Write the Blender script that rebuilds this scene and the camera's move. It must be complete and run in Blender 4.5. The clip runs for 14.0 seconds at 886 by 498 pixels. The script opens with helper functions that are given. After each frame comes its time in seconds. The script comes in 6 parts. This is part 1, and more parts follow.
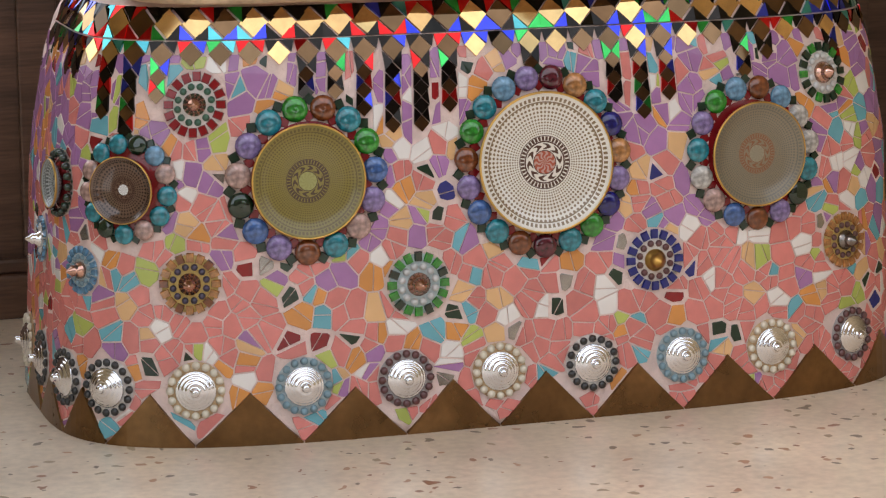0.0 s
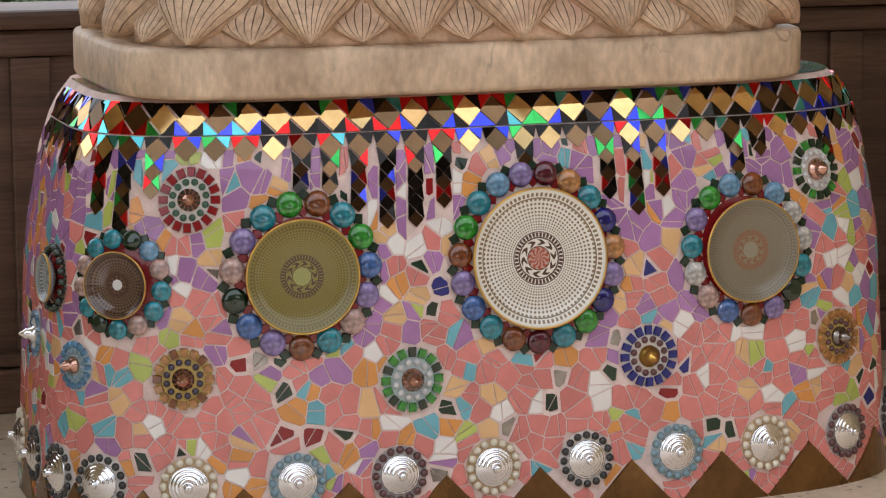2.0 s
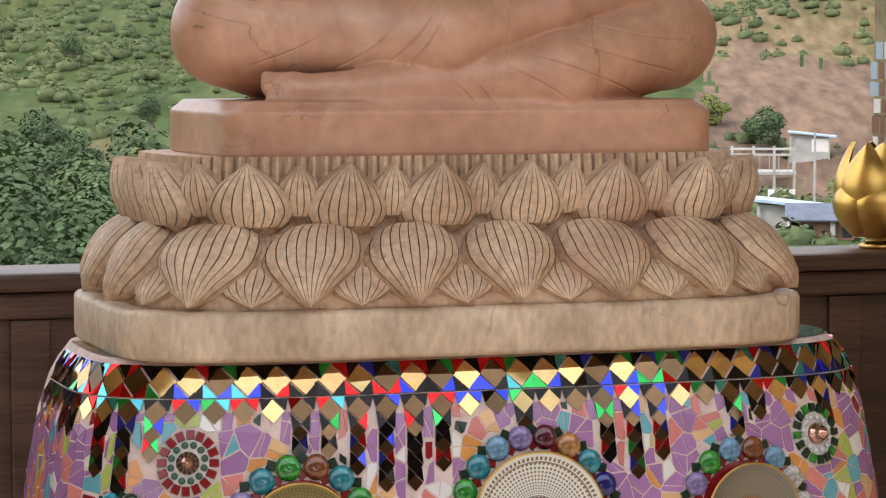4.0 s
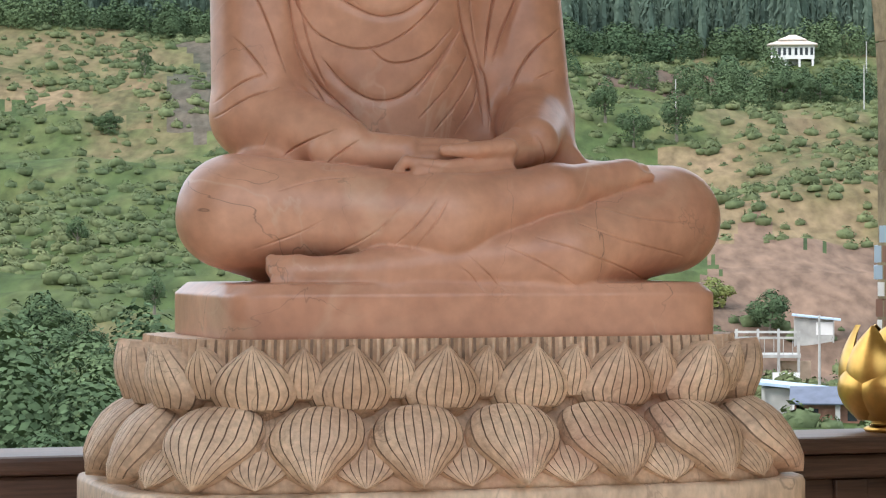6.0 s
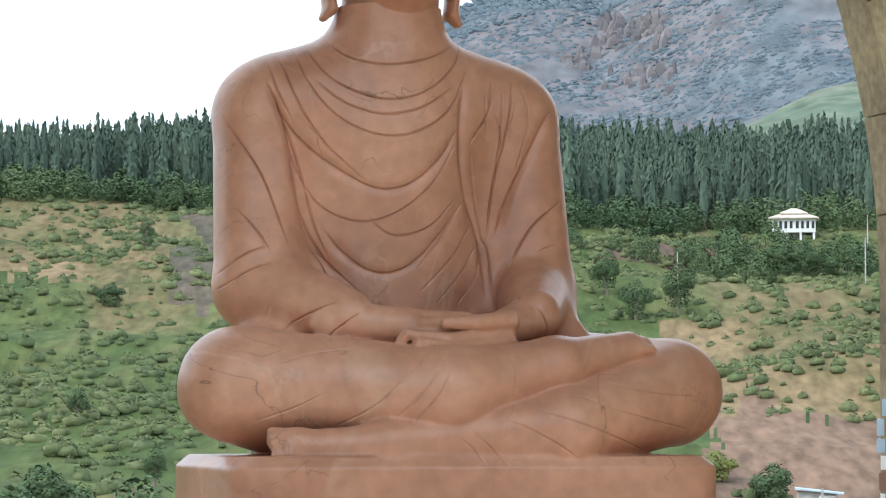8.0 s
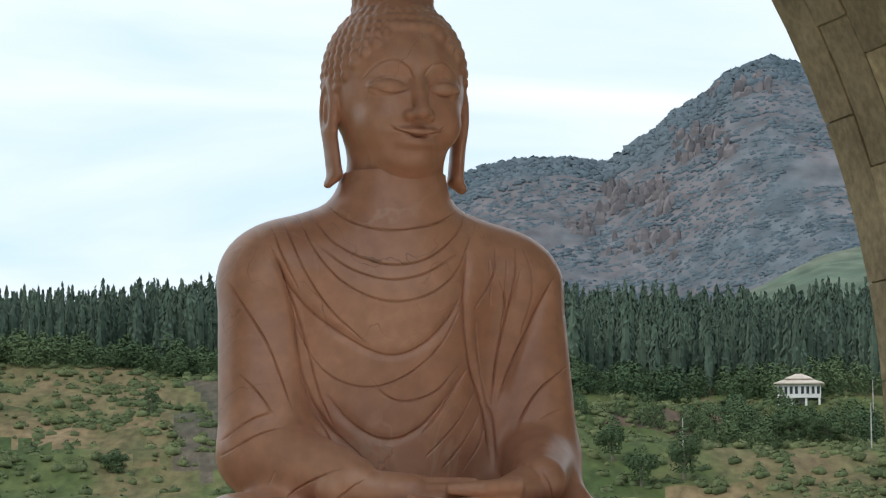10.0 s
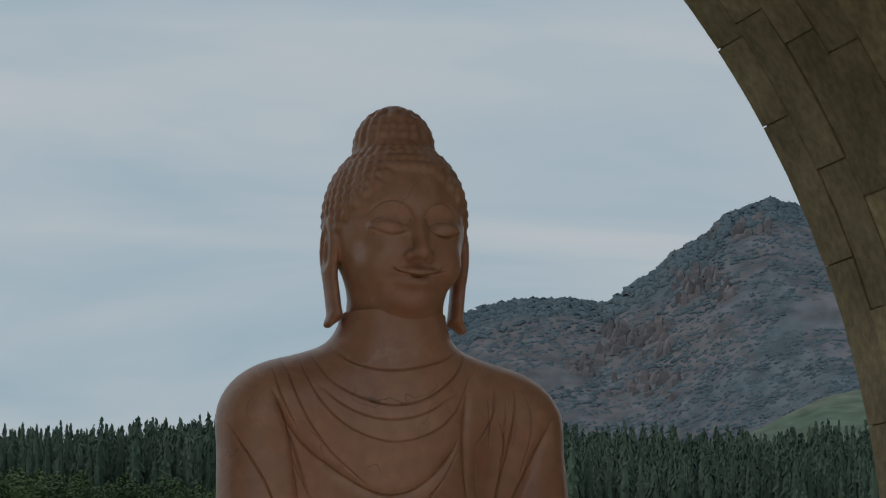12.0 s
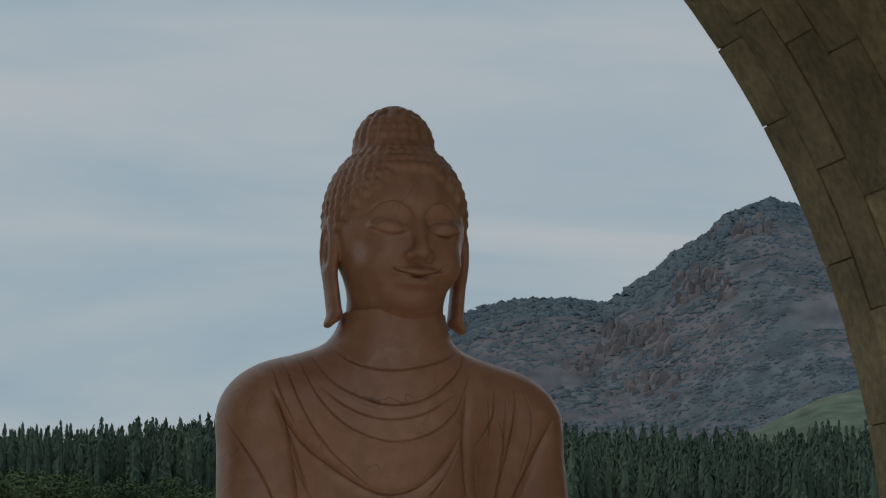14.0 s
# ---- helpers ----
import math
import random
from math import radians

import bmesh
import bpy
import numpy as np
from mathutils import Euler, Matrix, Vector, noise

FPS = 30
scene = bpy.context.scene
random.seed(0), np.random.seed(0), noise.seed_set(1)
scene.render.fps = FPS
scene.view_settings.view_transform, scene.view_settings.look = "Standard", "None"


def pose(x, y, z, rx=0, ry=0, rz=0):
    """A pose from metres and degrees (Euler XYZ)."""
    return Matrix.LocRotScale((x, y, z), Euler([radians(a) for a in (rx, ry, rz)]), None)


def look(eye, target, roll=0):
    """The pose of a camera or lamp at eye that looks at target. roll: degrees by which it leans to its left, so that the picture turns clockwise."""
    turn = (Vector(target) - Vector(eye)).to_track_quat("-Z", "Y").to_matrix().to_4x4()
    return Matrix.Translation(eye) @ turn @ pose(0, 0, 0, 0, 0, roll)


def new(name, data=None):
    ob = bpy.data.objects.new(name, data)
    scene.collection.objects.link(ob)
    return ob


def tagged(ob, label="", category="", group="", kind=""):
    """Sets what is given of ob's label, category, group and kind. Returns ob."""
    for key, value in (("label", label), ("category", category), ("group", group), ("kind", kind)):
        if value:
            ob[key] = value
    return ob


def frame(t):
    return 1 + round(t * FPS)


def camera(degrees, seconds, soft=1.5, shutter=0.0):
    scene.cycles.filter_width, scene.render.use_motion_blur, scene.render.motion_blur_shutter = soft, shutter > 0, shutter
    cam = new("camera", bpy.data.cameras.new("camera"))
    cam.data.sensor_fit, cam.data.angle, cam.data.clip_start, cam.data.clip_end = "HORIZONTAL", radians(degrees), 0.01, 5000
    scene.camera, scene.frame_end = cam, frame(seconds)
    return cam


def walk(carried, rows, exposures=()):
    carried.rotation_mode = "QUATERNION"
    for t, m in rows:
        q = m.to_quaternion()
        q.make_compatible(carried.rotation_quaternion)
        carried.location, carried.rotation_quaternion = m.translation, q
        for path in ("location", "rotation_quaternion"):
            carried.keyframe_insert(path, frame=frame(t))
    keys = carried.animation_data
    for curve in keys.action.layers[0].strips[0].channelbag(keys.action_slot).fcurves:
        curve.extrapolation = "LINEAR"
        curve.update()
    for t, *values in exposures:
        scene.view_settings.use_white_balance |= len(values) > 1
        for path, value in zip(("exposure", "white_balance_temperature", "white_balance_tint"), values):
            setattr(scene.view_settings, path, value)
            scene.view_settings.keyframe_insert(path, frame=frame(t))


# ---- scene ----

HEADING = 18.0
EYE = (-1.743, -5.275, 1.35)
CAMERA_ROWS = [  # seconds, turn, tilt, lean in degrees
    (0, -0.000, -11.357, 0.356), (0.5, -0.009, -11.342, 0.319), (1, -0.007, -10.977, 0.317), (1.5, 0.101, -10.503, 0.273),
    (2, 0.137, -9.336, 0.213), (2.5, 0.127, -7.888, 0.135), (3, 0.151, -6.349, 0.080), (3.5, 0.113, -5.067, 0.029),
    (3.7, 0.134, -4.538, 0.043), (5.8, 0.088, -0.231, 0.197), (6, 0.073, 0.087, 0.067), (6.5, 0.035, 0.950, 0.148),
    (7, 0.036, 2.028, 0.100), (7.5, 0.056, 2.852, -0.013), (8, 0.034, 3.729, -0.033), (8.2, 0.000, 4.234, -0.016),
    (10.3, -0.038, 7.629, -0.073), (10.5, -0.020, 7.923, -0.151), (11, -0.039, 8.763, -0.215), (11.5, -0.027, 9.445, -0.291),
    (12, -0.068, 10.193, -0.295), (12.5, -0.067, 10.449, -0.273), (13, -0.045, 10.228, -0.287), (13.5, -0.083, 10.197, -0.327),
    (14, -0.068, 10.193, -0.303),
]
cam = camera(18.55, 14.0, soft=1.2)
walk(cam, [(t, pose(*EYE, 90 + tilt, 0, -(HEADING + turn)) @ pose(0, 0, 0, 0, 0, -lean)) for t, turn, tilt, lean in CAMERA_ROWS],
     exposures=[(0, 0.55, 6900, 20), (1.5, 0.5, 6900, 20), (3.0, 0.55, 6900, 20), (3.7, 0.6, 6850, 19), (5.8, 0.70, 6450, 16), (8.2, 0.62, 6250, 12),
                (10.3, -0.42, 6550, 11), (11.0, -0.76, 6500, 10), (12.0, -1.38, 6400, 9), (14.0, -1.5, 6400, 9)])

# ---- light: overcast evening sky, a broad weak sun behind thin cloud ----
world = bpy.data.worlds.new("overcast_sky")
scene.world = world
world.use_nodes = True
wt = world.node_tree
wt.nodes.clear()
w_out = wt.nodes.new("ShaderNodeOutputWorld")
w_bg = wt.nodes.new("ShaderNodeBackground")
w_sky = wt.nodes.new("ShaderNodeTexSky")
w_sky.sky_type = "NISHITA"
w_sky.sun_disc = False
w_sky.sun_elevation, w_sky.sun_rotation = radians(38), radians(-70)
w_sky.dust_density = 3.0
w_co = wt.nodes.new("ShaderNodeTexCoord")
w_map = wt.nodes.new("ShaderNodeMapping")
w_map.inputs["Scale"].default_value = (1.2, 1.2, 7.0)
w_noise = wt.nodes.new("ShaderNodeTexNoise")
w_noise.inputs["Scale"].default_value, w_noise.inputs["Detail"].default_value = 2.6, 6.0
w_noise.inputs["Distortion"].default_value = 0.4
w_ramp = wt.nodes.new("ShaderNodeValToRGB")
w_ramp.color_ramp.elements[0].position, w_ramp.color_ramp.elements[0].color = 0.3, (5.4, 7.6, 9.0, 1)
w_ramp.color_ramp.elements[1].position, w_ramp.color_ramp.elements[1].color = 0.72, (10.2, 10.3, 10.4, 1)
w_mix = wt.nodes.new("ShaderNodeMix")
w_mix.data_type = "RGBA"
w_mix.inputs["Factor"].default_value = 0.85
wt.links.new(w_co.outputs["Generated"], w_map.inputs["Vector"])
wt.links.new(w_map.outputs["Vector"], w_noise.inputs["Vector"])
wt.links.new(w_noise.outputs["Fac"], w_ramp.inputs["Fac"])
wt.links.new(w_sky.outputs["Color"], w_mix.inputs["A"])
wt.links.new(w_ramp.outputs["Color"], w_mix.inputs["B"])
wt.links.new(w_mix.outputs["Result"], w_bg.inputs["Color"])
w_bg.inputs["Strength"].default_value = 0.15
wt.links.new(w_bg.outputs["Background"], w_out.inputs["Surface"])

sun = new("sun", bpy.data.lights.new("sun", "SUN"))
sun.data.energy, sun.data.angle, sun.data.color = 1.2, radians(14), (1.0, 0.95, 0.88)
sun.matrix_world = look((-9, -3.2, 7.5), (0, 0, 0))

# ---- materials ----
def mat(name, color, rough=0.6, metal=0.0, vary=0.15, scale=8.0, second=None, fine=0.0, fine_scale=60.0, bump=0.0,
        bump_scale=40.0, island=0.0, piece=0.0, coat=0.0, stretch=(1, 1, 1), rough_vary=0.0, transmission=0.0, specular=0.5):
    """A node material: a base colour that drifts at a broad and a fine scale, with relief, and changes from piece to piece."""
    m = bpy.data.materials.new(name)
    m.use_nodes = True
    nt = m.node_tree
    b = nt.nodes["Principled BSDF"]
    co = nt.nodes.new("ShaderNodeTexCoord")
    mp = nt.nodes.new("ShaderNodeMapping")
    mp.inputs["Scale"].default_value = stretch
    nt.links.new(co.outputs["Object"], mp.inputs["Vector"])
    n1 = nt.nodes.new("ShaderNodeTexNoise")
    n1.inputs["Scale"].default_value, n1.inputs["Detail"].default_value = scale, 5.0
    nt.links.new(mp.outputs["Vector"], n1.inputs["Vector"])
    ramp = nt.nodes.new("ShaderNodeMapRange")
    ramp.inputs["From Min"].default_value, ramp.inputs["From Max"].default_value = 0.32, 0.68
    nt.links.new(n1.outputs["Fac"], ramp.inputs["Value"])
    dark = tuple(c * (1 - vary) for c in color) if second is None else second
    lite = tuple(min(1, c * (1 + vary)) for c in color)
    mix = nt.nodes.new("ShaderNodeMix")
    mix.data_type = "RGBA"
    mix.inputs["A"].default_value, mix.inputs["B"].default_value = (*dark, 1), (*lite, 1)
    nt.links.new(ramp.outputs["Result"], mix.inputs["Factor"])
    col = mix.outputs["Result"]
    if fine:
        n2 = nt.nodes.new("ShaderNodeTexNoise")
        n2.inputs["Scale"].default_value, n2.inputs["Detail"].default_value = fine_scale, 3.0
        nt.links.new(mp.outputs["Vector"], n2.inputs["Vector"])
        r2 = nt.nodes.new("ShaderNodeMapRange")
        r2.inputs["From Min"].default_value, r2.inputs["From Max"].default_value = 0.3, 0.7
        r2.inputs["To Min"].default_value, r2.inputs["To Max"].default_value = 1 - fine, 1 + fine
        nt.links.new(n2.outputs["Fac"], r2.inputs["Value"])
        hs = nt.nodes.new("ShaderNodeHueSaturation")
        nt.links.new(r2.outputs["Result"], hs.inputs["Value"])
        nt.links.new(col, hs.inputs["Color"])
        col = hs.outputs["Color"]
    for amount, node, socket in ((island, "ShaderNodeNewGeometry", "Random Per Island"), (piece, "ShaderNodeObjectInfo", "Random")):
        if amount:
            g = nt.nodes.new(node)
            r3 = nt.nodes.new("ShaderNodeMapRange")
            r3.inputs["To Min"].default_value, r3.inputs["To Max"].default_value = 1 - amount, 1 + amount
            nt.links.new(g.outputs[socket], r3.inputs["Value"])
            h3 = nt.nodes.new("ShaderNodeHueSaturation")
            nt.links.new(r3.outputs["Result"], h3.inputs["Value"])
            nt.links.new(col, h3.inputs["Color"])
            col = h3.outputs["Color"]
    nt.links.new(col, b.inputs["Base Color"])
    b.inputs["Roughness"].default_value, b.inputs["Metallic"].default_value = rough, metal
    b.inputs["Specular IOR Level"].default_value = specular
    if rough_vary:
        r4 = nt.nodes.new("ShaderNodeMapRange")
        r4.inputs["To Min"].default_value, r4.inputs["To Max"].default_value = max(0.02, rough - rough_vary), min(1, rough + rough_vary)
        nt.links.new(n1.outputs["Fac"], r4.inputs["Value"])
        nt.links.new(r4.outputs["Result"], b.inputs["Roughness"])
    if coat:
        b.inputs["Coat Weight"].default_value, b.inputs["Coat Roughness"].default_value = coat, 0.08
    if transmission:
        b.inputs["Transmission Weight"].default_value, b.inputs["IOR"].default_value = transmission, 1.5
    if bump:
        n5 = nt.nodes.new("ShaderNodeTexNoise")
        n5.inputs["Scale"].default_value, n5.inputs["Detail"].default_value = bump_scale, 4.0
        nt.links.new(mp.outputs["Vector"], n5.inputs["Vector"])
        bp = nt.nodes.new("ShaderNodeBump")
        bp.inputs["Strength"].default_value, bp.inputs["Distance"].default_value = bump, 0.01
        nt.links.new(n5.outputs["Fac"], bp.inputs["Height"])
        nt.links.new(bp.outputs["Normal"], b.inputs["Normal"])
    return m


M_MARBLE = mat("orange_marble", (0.53, 0.285, 0.185), 0.34, vary=0.16, scale=4, second=(0.45, 0.22, 0.138), fine=0.10, fine_scale=30, bump=0.05, bump_scale=90, rough_vary=0.12)
M_LOTUS = mat("carved_limestone", (0.60, 0.43, 0.295), 0.6, scale=7, second=(0.45, 0.29, 0.185), fine=0.2, fine_scale=70, bump=0.25, bump_scale=120)
M_SLAB = mat("slab_limestone", (0.58, 0.43, 0.30), 0.5, scale=9, second=(0.43, 0.30, 0.20), fine=0.2, fine_scale=60, bump=0.2, bump_scale=110, stretch=(1, 1, 0.5))
M_WOOD = mat("dark_stained_wood", (0.105, 0.055, 0.034), 0.45, scale=6, vary=0.35, fine=0.25, fine_scale=40, bump=0.15, stretch=(0.3, 1, 4))
M_STONE = mat("arch_stone", (0.33, 0.26, 0.15), 0.75, scale=5, second=(0.20, 0.15, 0.085), fine=0.2, fine_scale=40, bump=0.4, bump_scale=50, piece=0.2, island=0.2)
M_GOLD = mat("gold_leaf", (0.66, 0.40, 0.11), 0.34, 1.0, vary=0.2, scale=20, rough_vary=0.1)
M_GROUT = mat("grout", (0.70, 0.54, 0.49), 0.9, scale=30, vary=0.12, bump=0.3, bump_scale=200)
M_FLOOR = mat("terrazzo", (0.70, 0.59, 0.46), 0.3, scale=3, second=(0.60, 0.50, 0.39), fine=0.1, fine_scale=50, coat=0.2)
M_LEAF = mat("leaves", (0.10, 0.14, 0.066), 0.9, scale=0.03, second=(0.058, 0.096, 0.05), island=0.22, specular=0.1, fine=0.3, fine_scale=0.9)
M_PINE = mat("pine_needles", (0.095, 0.132, 0.095), 0.9, scale=0.03, second=(0.066, 0.10, 0.078), island=0.18, specular=0.1)
M_SHRUB = mat("shrub_leaves", (0.145, 0.165, 0.078), 0.9, scale=0.04, second=(0.095, 0.128, 0.062), island=0.16, fine=0.25, fine_scale=0.9, specular=0.1)
M_PLASTER = mat("brown_plaster", (0.16, 0.11, 0.08), 0.8, scale=2, vary=0.2)
M_BARK = mat("pale_bark", (0.22, 0.19, 0.15), 0.9, scale=1)
# distant woods: aerial haze is put into the base colour as a pale blue
M_FAR_HAZED = mat("hazed_forest", (0.132, 0.165, 0.186), 0.95, scale=0.006, second=(0.108, 0.146, 0.172), island=0.06, specular=0.1)
M_WHITE = mat("white_paint", (0.78, 0.77, 0.74), 0.7, scale=0.6, vary=0.06)
M_CONCRETE = mat("concrete", (0.42, 0.41, 0.38), 0.85, scale=0.8, vary=0.2, piece=0.1)
M_DARK = mat("dark_window", (0.03, 0.035, 0.04), 0.2, scale=1)
M_ROOFPALE = mat("pale_roof_tiles", (0.58, 0.50, 0.42), 0.8, scale=0.8)
M_SHEDTAN = mat("tan_boards", (0.5, 0.36, 0.25), 0.8, scale=1)
M_ROOFTIN = mat("blue_tin", (0.42, 0.55, 0.66), 0.45, scale=0.8)
M_ROOFBLUE = mat("slate_blue_tiles", (0.13, 0.15, 0.2), 0.7, scale=1)
M_BRICK = mat("brick_red", (0.3, 0.15, 0.1), 0.85, scale=1.5, vary=0.25)
# darker stone tone for the carved grooves of the lotus seat
M_GROOVE = mat("dark_groove", (0.25, 0.165, 0.11), 0.85, scale=30, vary=0.35)


def hill_mat(name, colours, scale, depth, fine_scale, relief):
    """Patchy hillside: broad, middle and fine drifts through a range of colours, longer down the slope than across it."""
    m = bpy.data.materials.new(name)
    m.use_nodes = True
    nt = m.node_tree
    b = nt.nodes["Principled BSDF"]
    co = nt.nodes.new("ShaderNodeTexCoord")
    turn = nt.nodes.new("ShaderNodeMapping")
    turn.inputs["Rotation"].default_value = (0, 0, radians(HEADING))
    flat = nt.nodes.new("ShaderNodeMapping")
    flat.inputs["Scale"].default_value = (1, depth, 1)
    nt.links.new(co.outputs["Object"], turn.inputs["Vector"])
    nt.links.new(turn.outputs["Vector"], flat.inputs["Vector"])

    def drift(k, detail, twist=0.0):
        n = nt.nodes.new("ShaderNodeTexNoise")
        n.inputs["Scale"].default_value, n.inputs["Detail"].default_value, n.inputs["Distortion"].default_value = k, detail, twist
        nt.links.new(flat.outputs["Vector"], n.inputs["Vector"])
        return n.outputs["Fac"]
    a, c, f = drift(scale, 6.0, 0.6), drift(scale * 4.5, 4.0, 0.3), drift(fine_scale, 4.0)
    mix = nt.nodes.new("ShaderNodeMath")
    mix.operation = "MULTIPLY_ADD"
    mix.inputs[1].default_value = 0.45
    nt.links.new(c, mix.inputs[0])
    nt.links.new(a, mix.inputs[2])
    rp = nt.nodes.new("ShaderNodeValToRGB")
    for i, (pos, col) in enumerate(colours):
        e = rp.color_ramp.elements[i] if i < 2 else rp.color_ramp.elements.new(pos)
        e.position, e.color = pos, (*col, 1)
    nt.links.new(mix.outputs[0], rp.inputs["Fac"])
    r2 = nt.nodes.new("ShaderNodeMapRange")
    r2.inputs["From Min"].default_value, r2.inputs["From Max"].default_value = 0.3, 0.7
    r2.inputs["To Min"].default_value, r2.inputs["To Max"].default_value = 0.7, 1.3
    nt.links.new(f, r2.inputs["Value"])
    hs = nt.nodes.new("ShaderNodeHueSaturation")
    nt.links.new(r2.outputs["Result"], hs.inputs["Value"])
    nt.links.new(rp.outputs["Color"], hs.inputs["Color"])
    nt.links.new(hs.outputs["Color"], b.inputs["Base Color"])
    b.inputs["Roughness"].default_value, b.inputs["Specular IOR Level"].default_value = 0.95, 0.1
    bp = nt.nodes.new("ShaderNodeBump")
    bp.inputs["Strength"].default_value, bp.inputs["Distance"].default_value = relief, 0.6
    nt.links.new(f, bp.inputs["Height"])
    nt.links.new(bp.outputs["Normal"], b.inputs["Normal"])
    return m


M_GRASS = hill_mat("hill_grass", [(0.50, (0.034, 0.060, 0.022)), (0.62, (0.062, 0.090, 0.030)), (0.72, (0.095, 0.115, 0.042)), (0.82, (0.15, 0.128, 0.062)), (0.95, (0.19, 0.135, 0.075))], 0.02, 0.22, 0.5, 0.5)
# mountain ground: the blue-grey in these colours stands in for haze
M_MOUNT_HAZED = hill_mat("mountain", [(0.52, (0.10, 0.13, 0.15)), (0.68, (0.125, 0.145, 0.16)), (0.78, (0.15, 0.148, 0.158)), (0.92, (0.17, 0.155, 0.158))], 0.006, 0.3, 0.05, 0.25)
M_EARTH = hill_mat("bare_earth", [(0.50, (0.075, 0.062, 0.045)), (0.68, (0.125, 0.085, 0.062)), (0.85, (0.20, 0.13, 0.09))], 0.035, 0.25, 0.6, 0.5)
M_DRY = hill_mat("dry_grass", [(0.50, (0.055, 0.075, 0.028)), (0.62, (0.105, 0.10, 0.045)), (0.74, (0.17, 0.13, 0.066)), (0.90, (0.23, 0.165, 0.095))], 0.035, 0.25, 0.6, 0.6)
M_SLIDE = hill_mat("slipped_grey_earth", [(0.50, (0.065, 0.07, 0.045)), (0.7, (0.105, 0.09, 0.066)), (0.9, (0.14, 0.11, 0.08))], 0.05, 0.2, 0.6, 0.6)
# meadow on the far spur, its greens paled to include haze
M_SPUR_HAZED = hill_mat("hazed_meadow", [(0.5, (0.075, 0.11, 0.085)), (0.7, (0.11, 0.15, 0.105)), (0.9, (0.15, 0.17, 0.125))], 0.008, 0.25, 0.08, 0.3)
M_CLIFF = mat("pale_cliff_rock", (0.205, 0.18, 0.18), 0.95, scale=0.04, second=(0.135, 0.13, 0.135), island=0.15, specular=0.1)
M_BUSHYELLOW = mat("yellow_green_leaves", (0.20, 0.21, 0.05), 0.8, scale=0.3, second=(0.11, 0.14, 0.035), island=0.3)


def add_veins(m, scale, width, colour, amount=0.7):
    """Thin wandering mineral veins and healed cracks."""
    nt = m.node_tree
    b = nt.nodes["Principled BSDF"]
    col = b.inputs["Base Color"].links[0].from_socket
    co = nt.nodes.new("ShaderNodeTexCoord")
    nz = nt.nodes.new("ShaderNodeTexNoise")
    nz.inputs["Scale"].default_value, nz.inputs["Detail"].default_value, nz.inputs["Distortion"].default_value = scale, 5.0, 0.6
    nt.links.new(co.outputs["Object"], nz.inputs["Vector"])
    sb = nt.nodes.new("ShaderNodeMath")
    sb.operation = "SUBTRACT"
    sb.inputs[1].default_value = 0.5
    nt.links.new(nz.outputs["Fac"], sb.inputs[0])
    ab = nt.nodes.new("ShaderNodeMath")
    ab.operation = "ABSOLUTE"
    nt.links.new(sb.outputs[0], ab.inputs[0])
    mr = nt.nodes.new("ShaderNodeMapRange")
    mr.inputs["From Min"].default_value, mr.inputs["From Max"].default_value = 0.0, width
    mr.inputs["To Min"].default_value, mr.inputs["To Max"].default_value = amount, 0.0
    nt.links.new(ab.outputs[0], mr.inputs["Value"])
    mk = nt.nodes.new("ShaderNodeTexNoise")
    mk.inputs["Scale"].default_value = scale * 0.7
    nt.links.new(co.outputs["Object"], mk.inputs["Vector"])
    mm = nt.nodes.new("ShaderNodeMapRange")
    mm.inputs["From Min"].default_value, mm.inputs["From Max"].default_value = 0.5, 0.62
    nt.links.new(mk.outputs["Fac"], mm.inputs["Value"])
    ml = nt.nodes.new("ShaderNodeMath")
    ml.operation = "MULTIPLY"
    nt.links.new(mr.outputs["Result"], ml.inputs[0])
    nt.links.new(mm.outputs["Result"], ml.inputs[1])
    mx = nt.nodes.new("ShaderNodeMix")
    mx.data_type = "RGBA"
    mx.inputs["B"].default_value = (*colour, 1)
    nt.links.new(ml.outputs[0], mx.inputs["Factor"])
    nt.links.new(col, mx.inputs["A"])
    nt.links.new(mx.outputs["Result"], b.inputs["Base Color"])


add_veins(M_MARBLE, 3.2, 0.010, (0.62, 0.43, 0.31), 0.4)
add_veins(M_MARBLE, 3.4, 0.0032, (0.14, 0.075, 0.05), 0.7)
add_veins(M_MARBLE, 2.1, 0.030, (0.66, 0.46, 0.32), 0.35)
add_veins(M_SLAB, 6.0, 0.012, (0.20, 0.14, 0.10), 0.7)
add_veins(M_LOTUS, 1.6, 0.06, (0.50, 0.28, 0.19), 0.55)
add_veins(M_LOTUS, 5.0, 0.006, (0.17, 0.11, 0.08), 0.6)

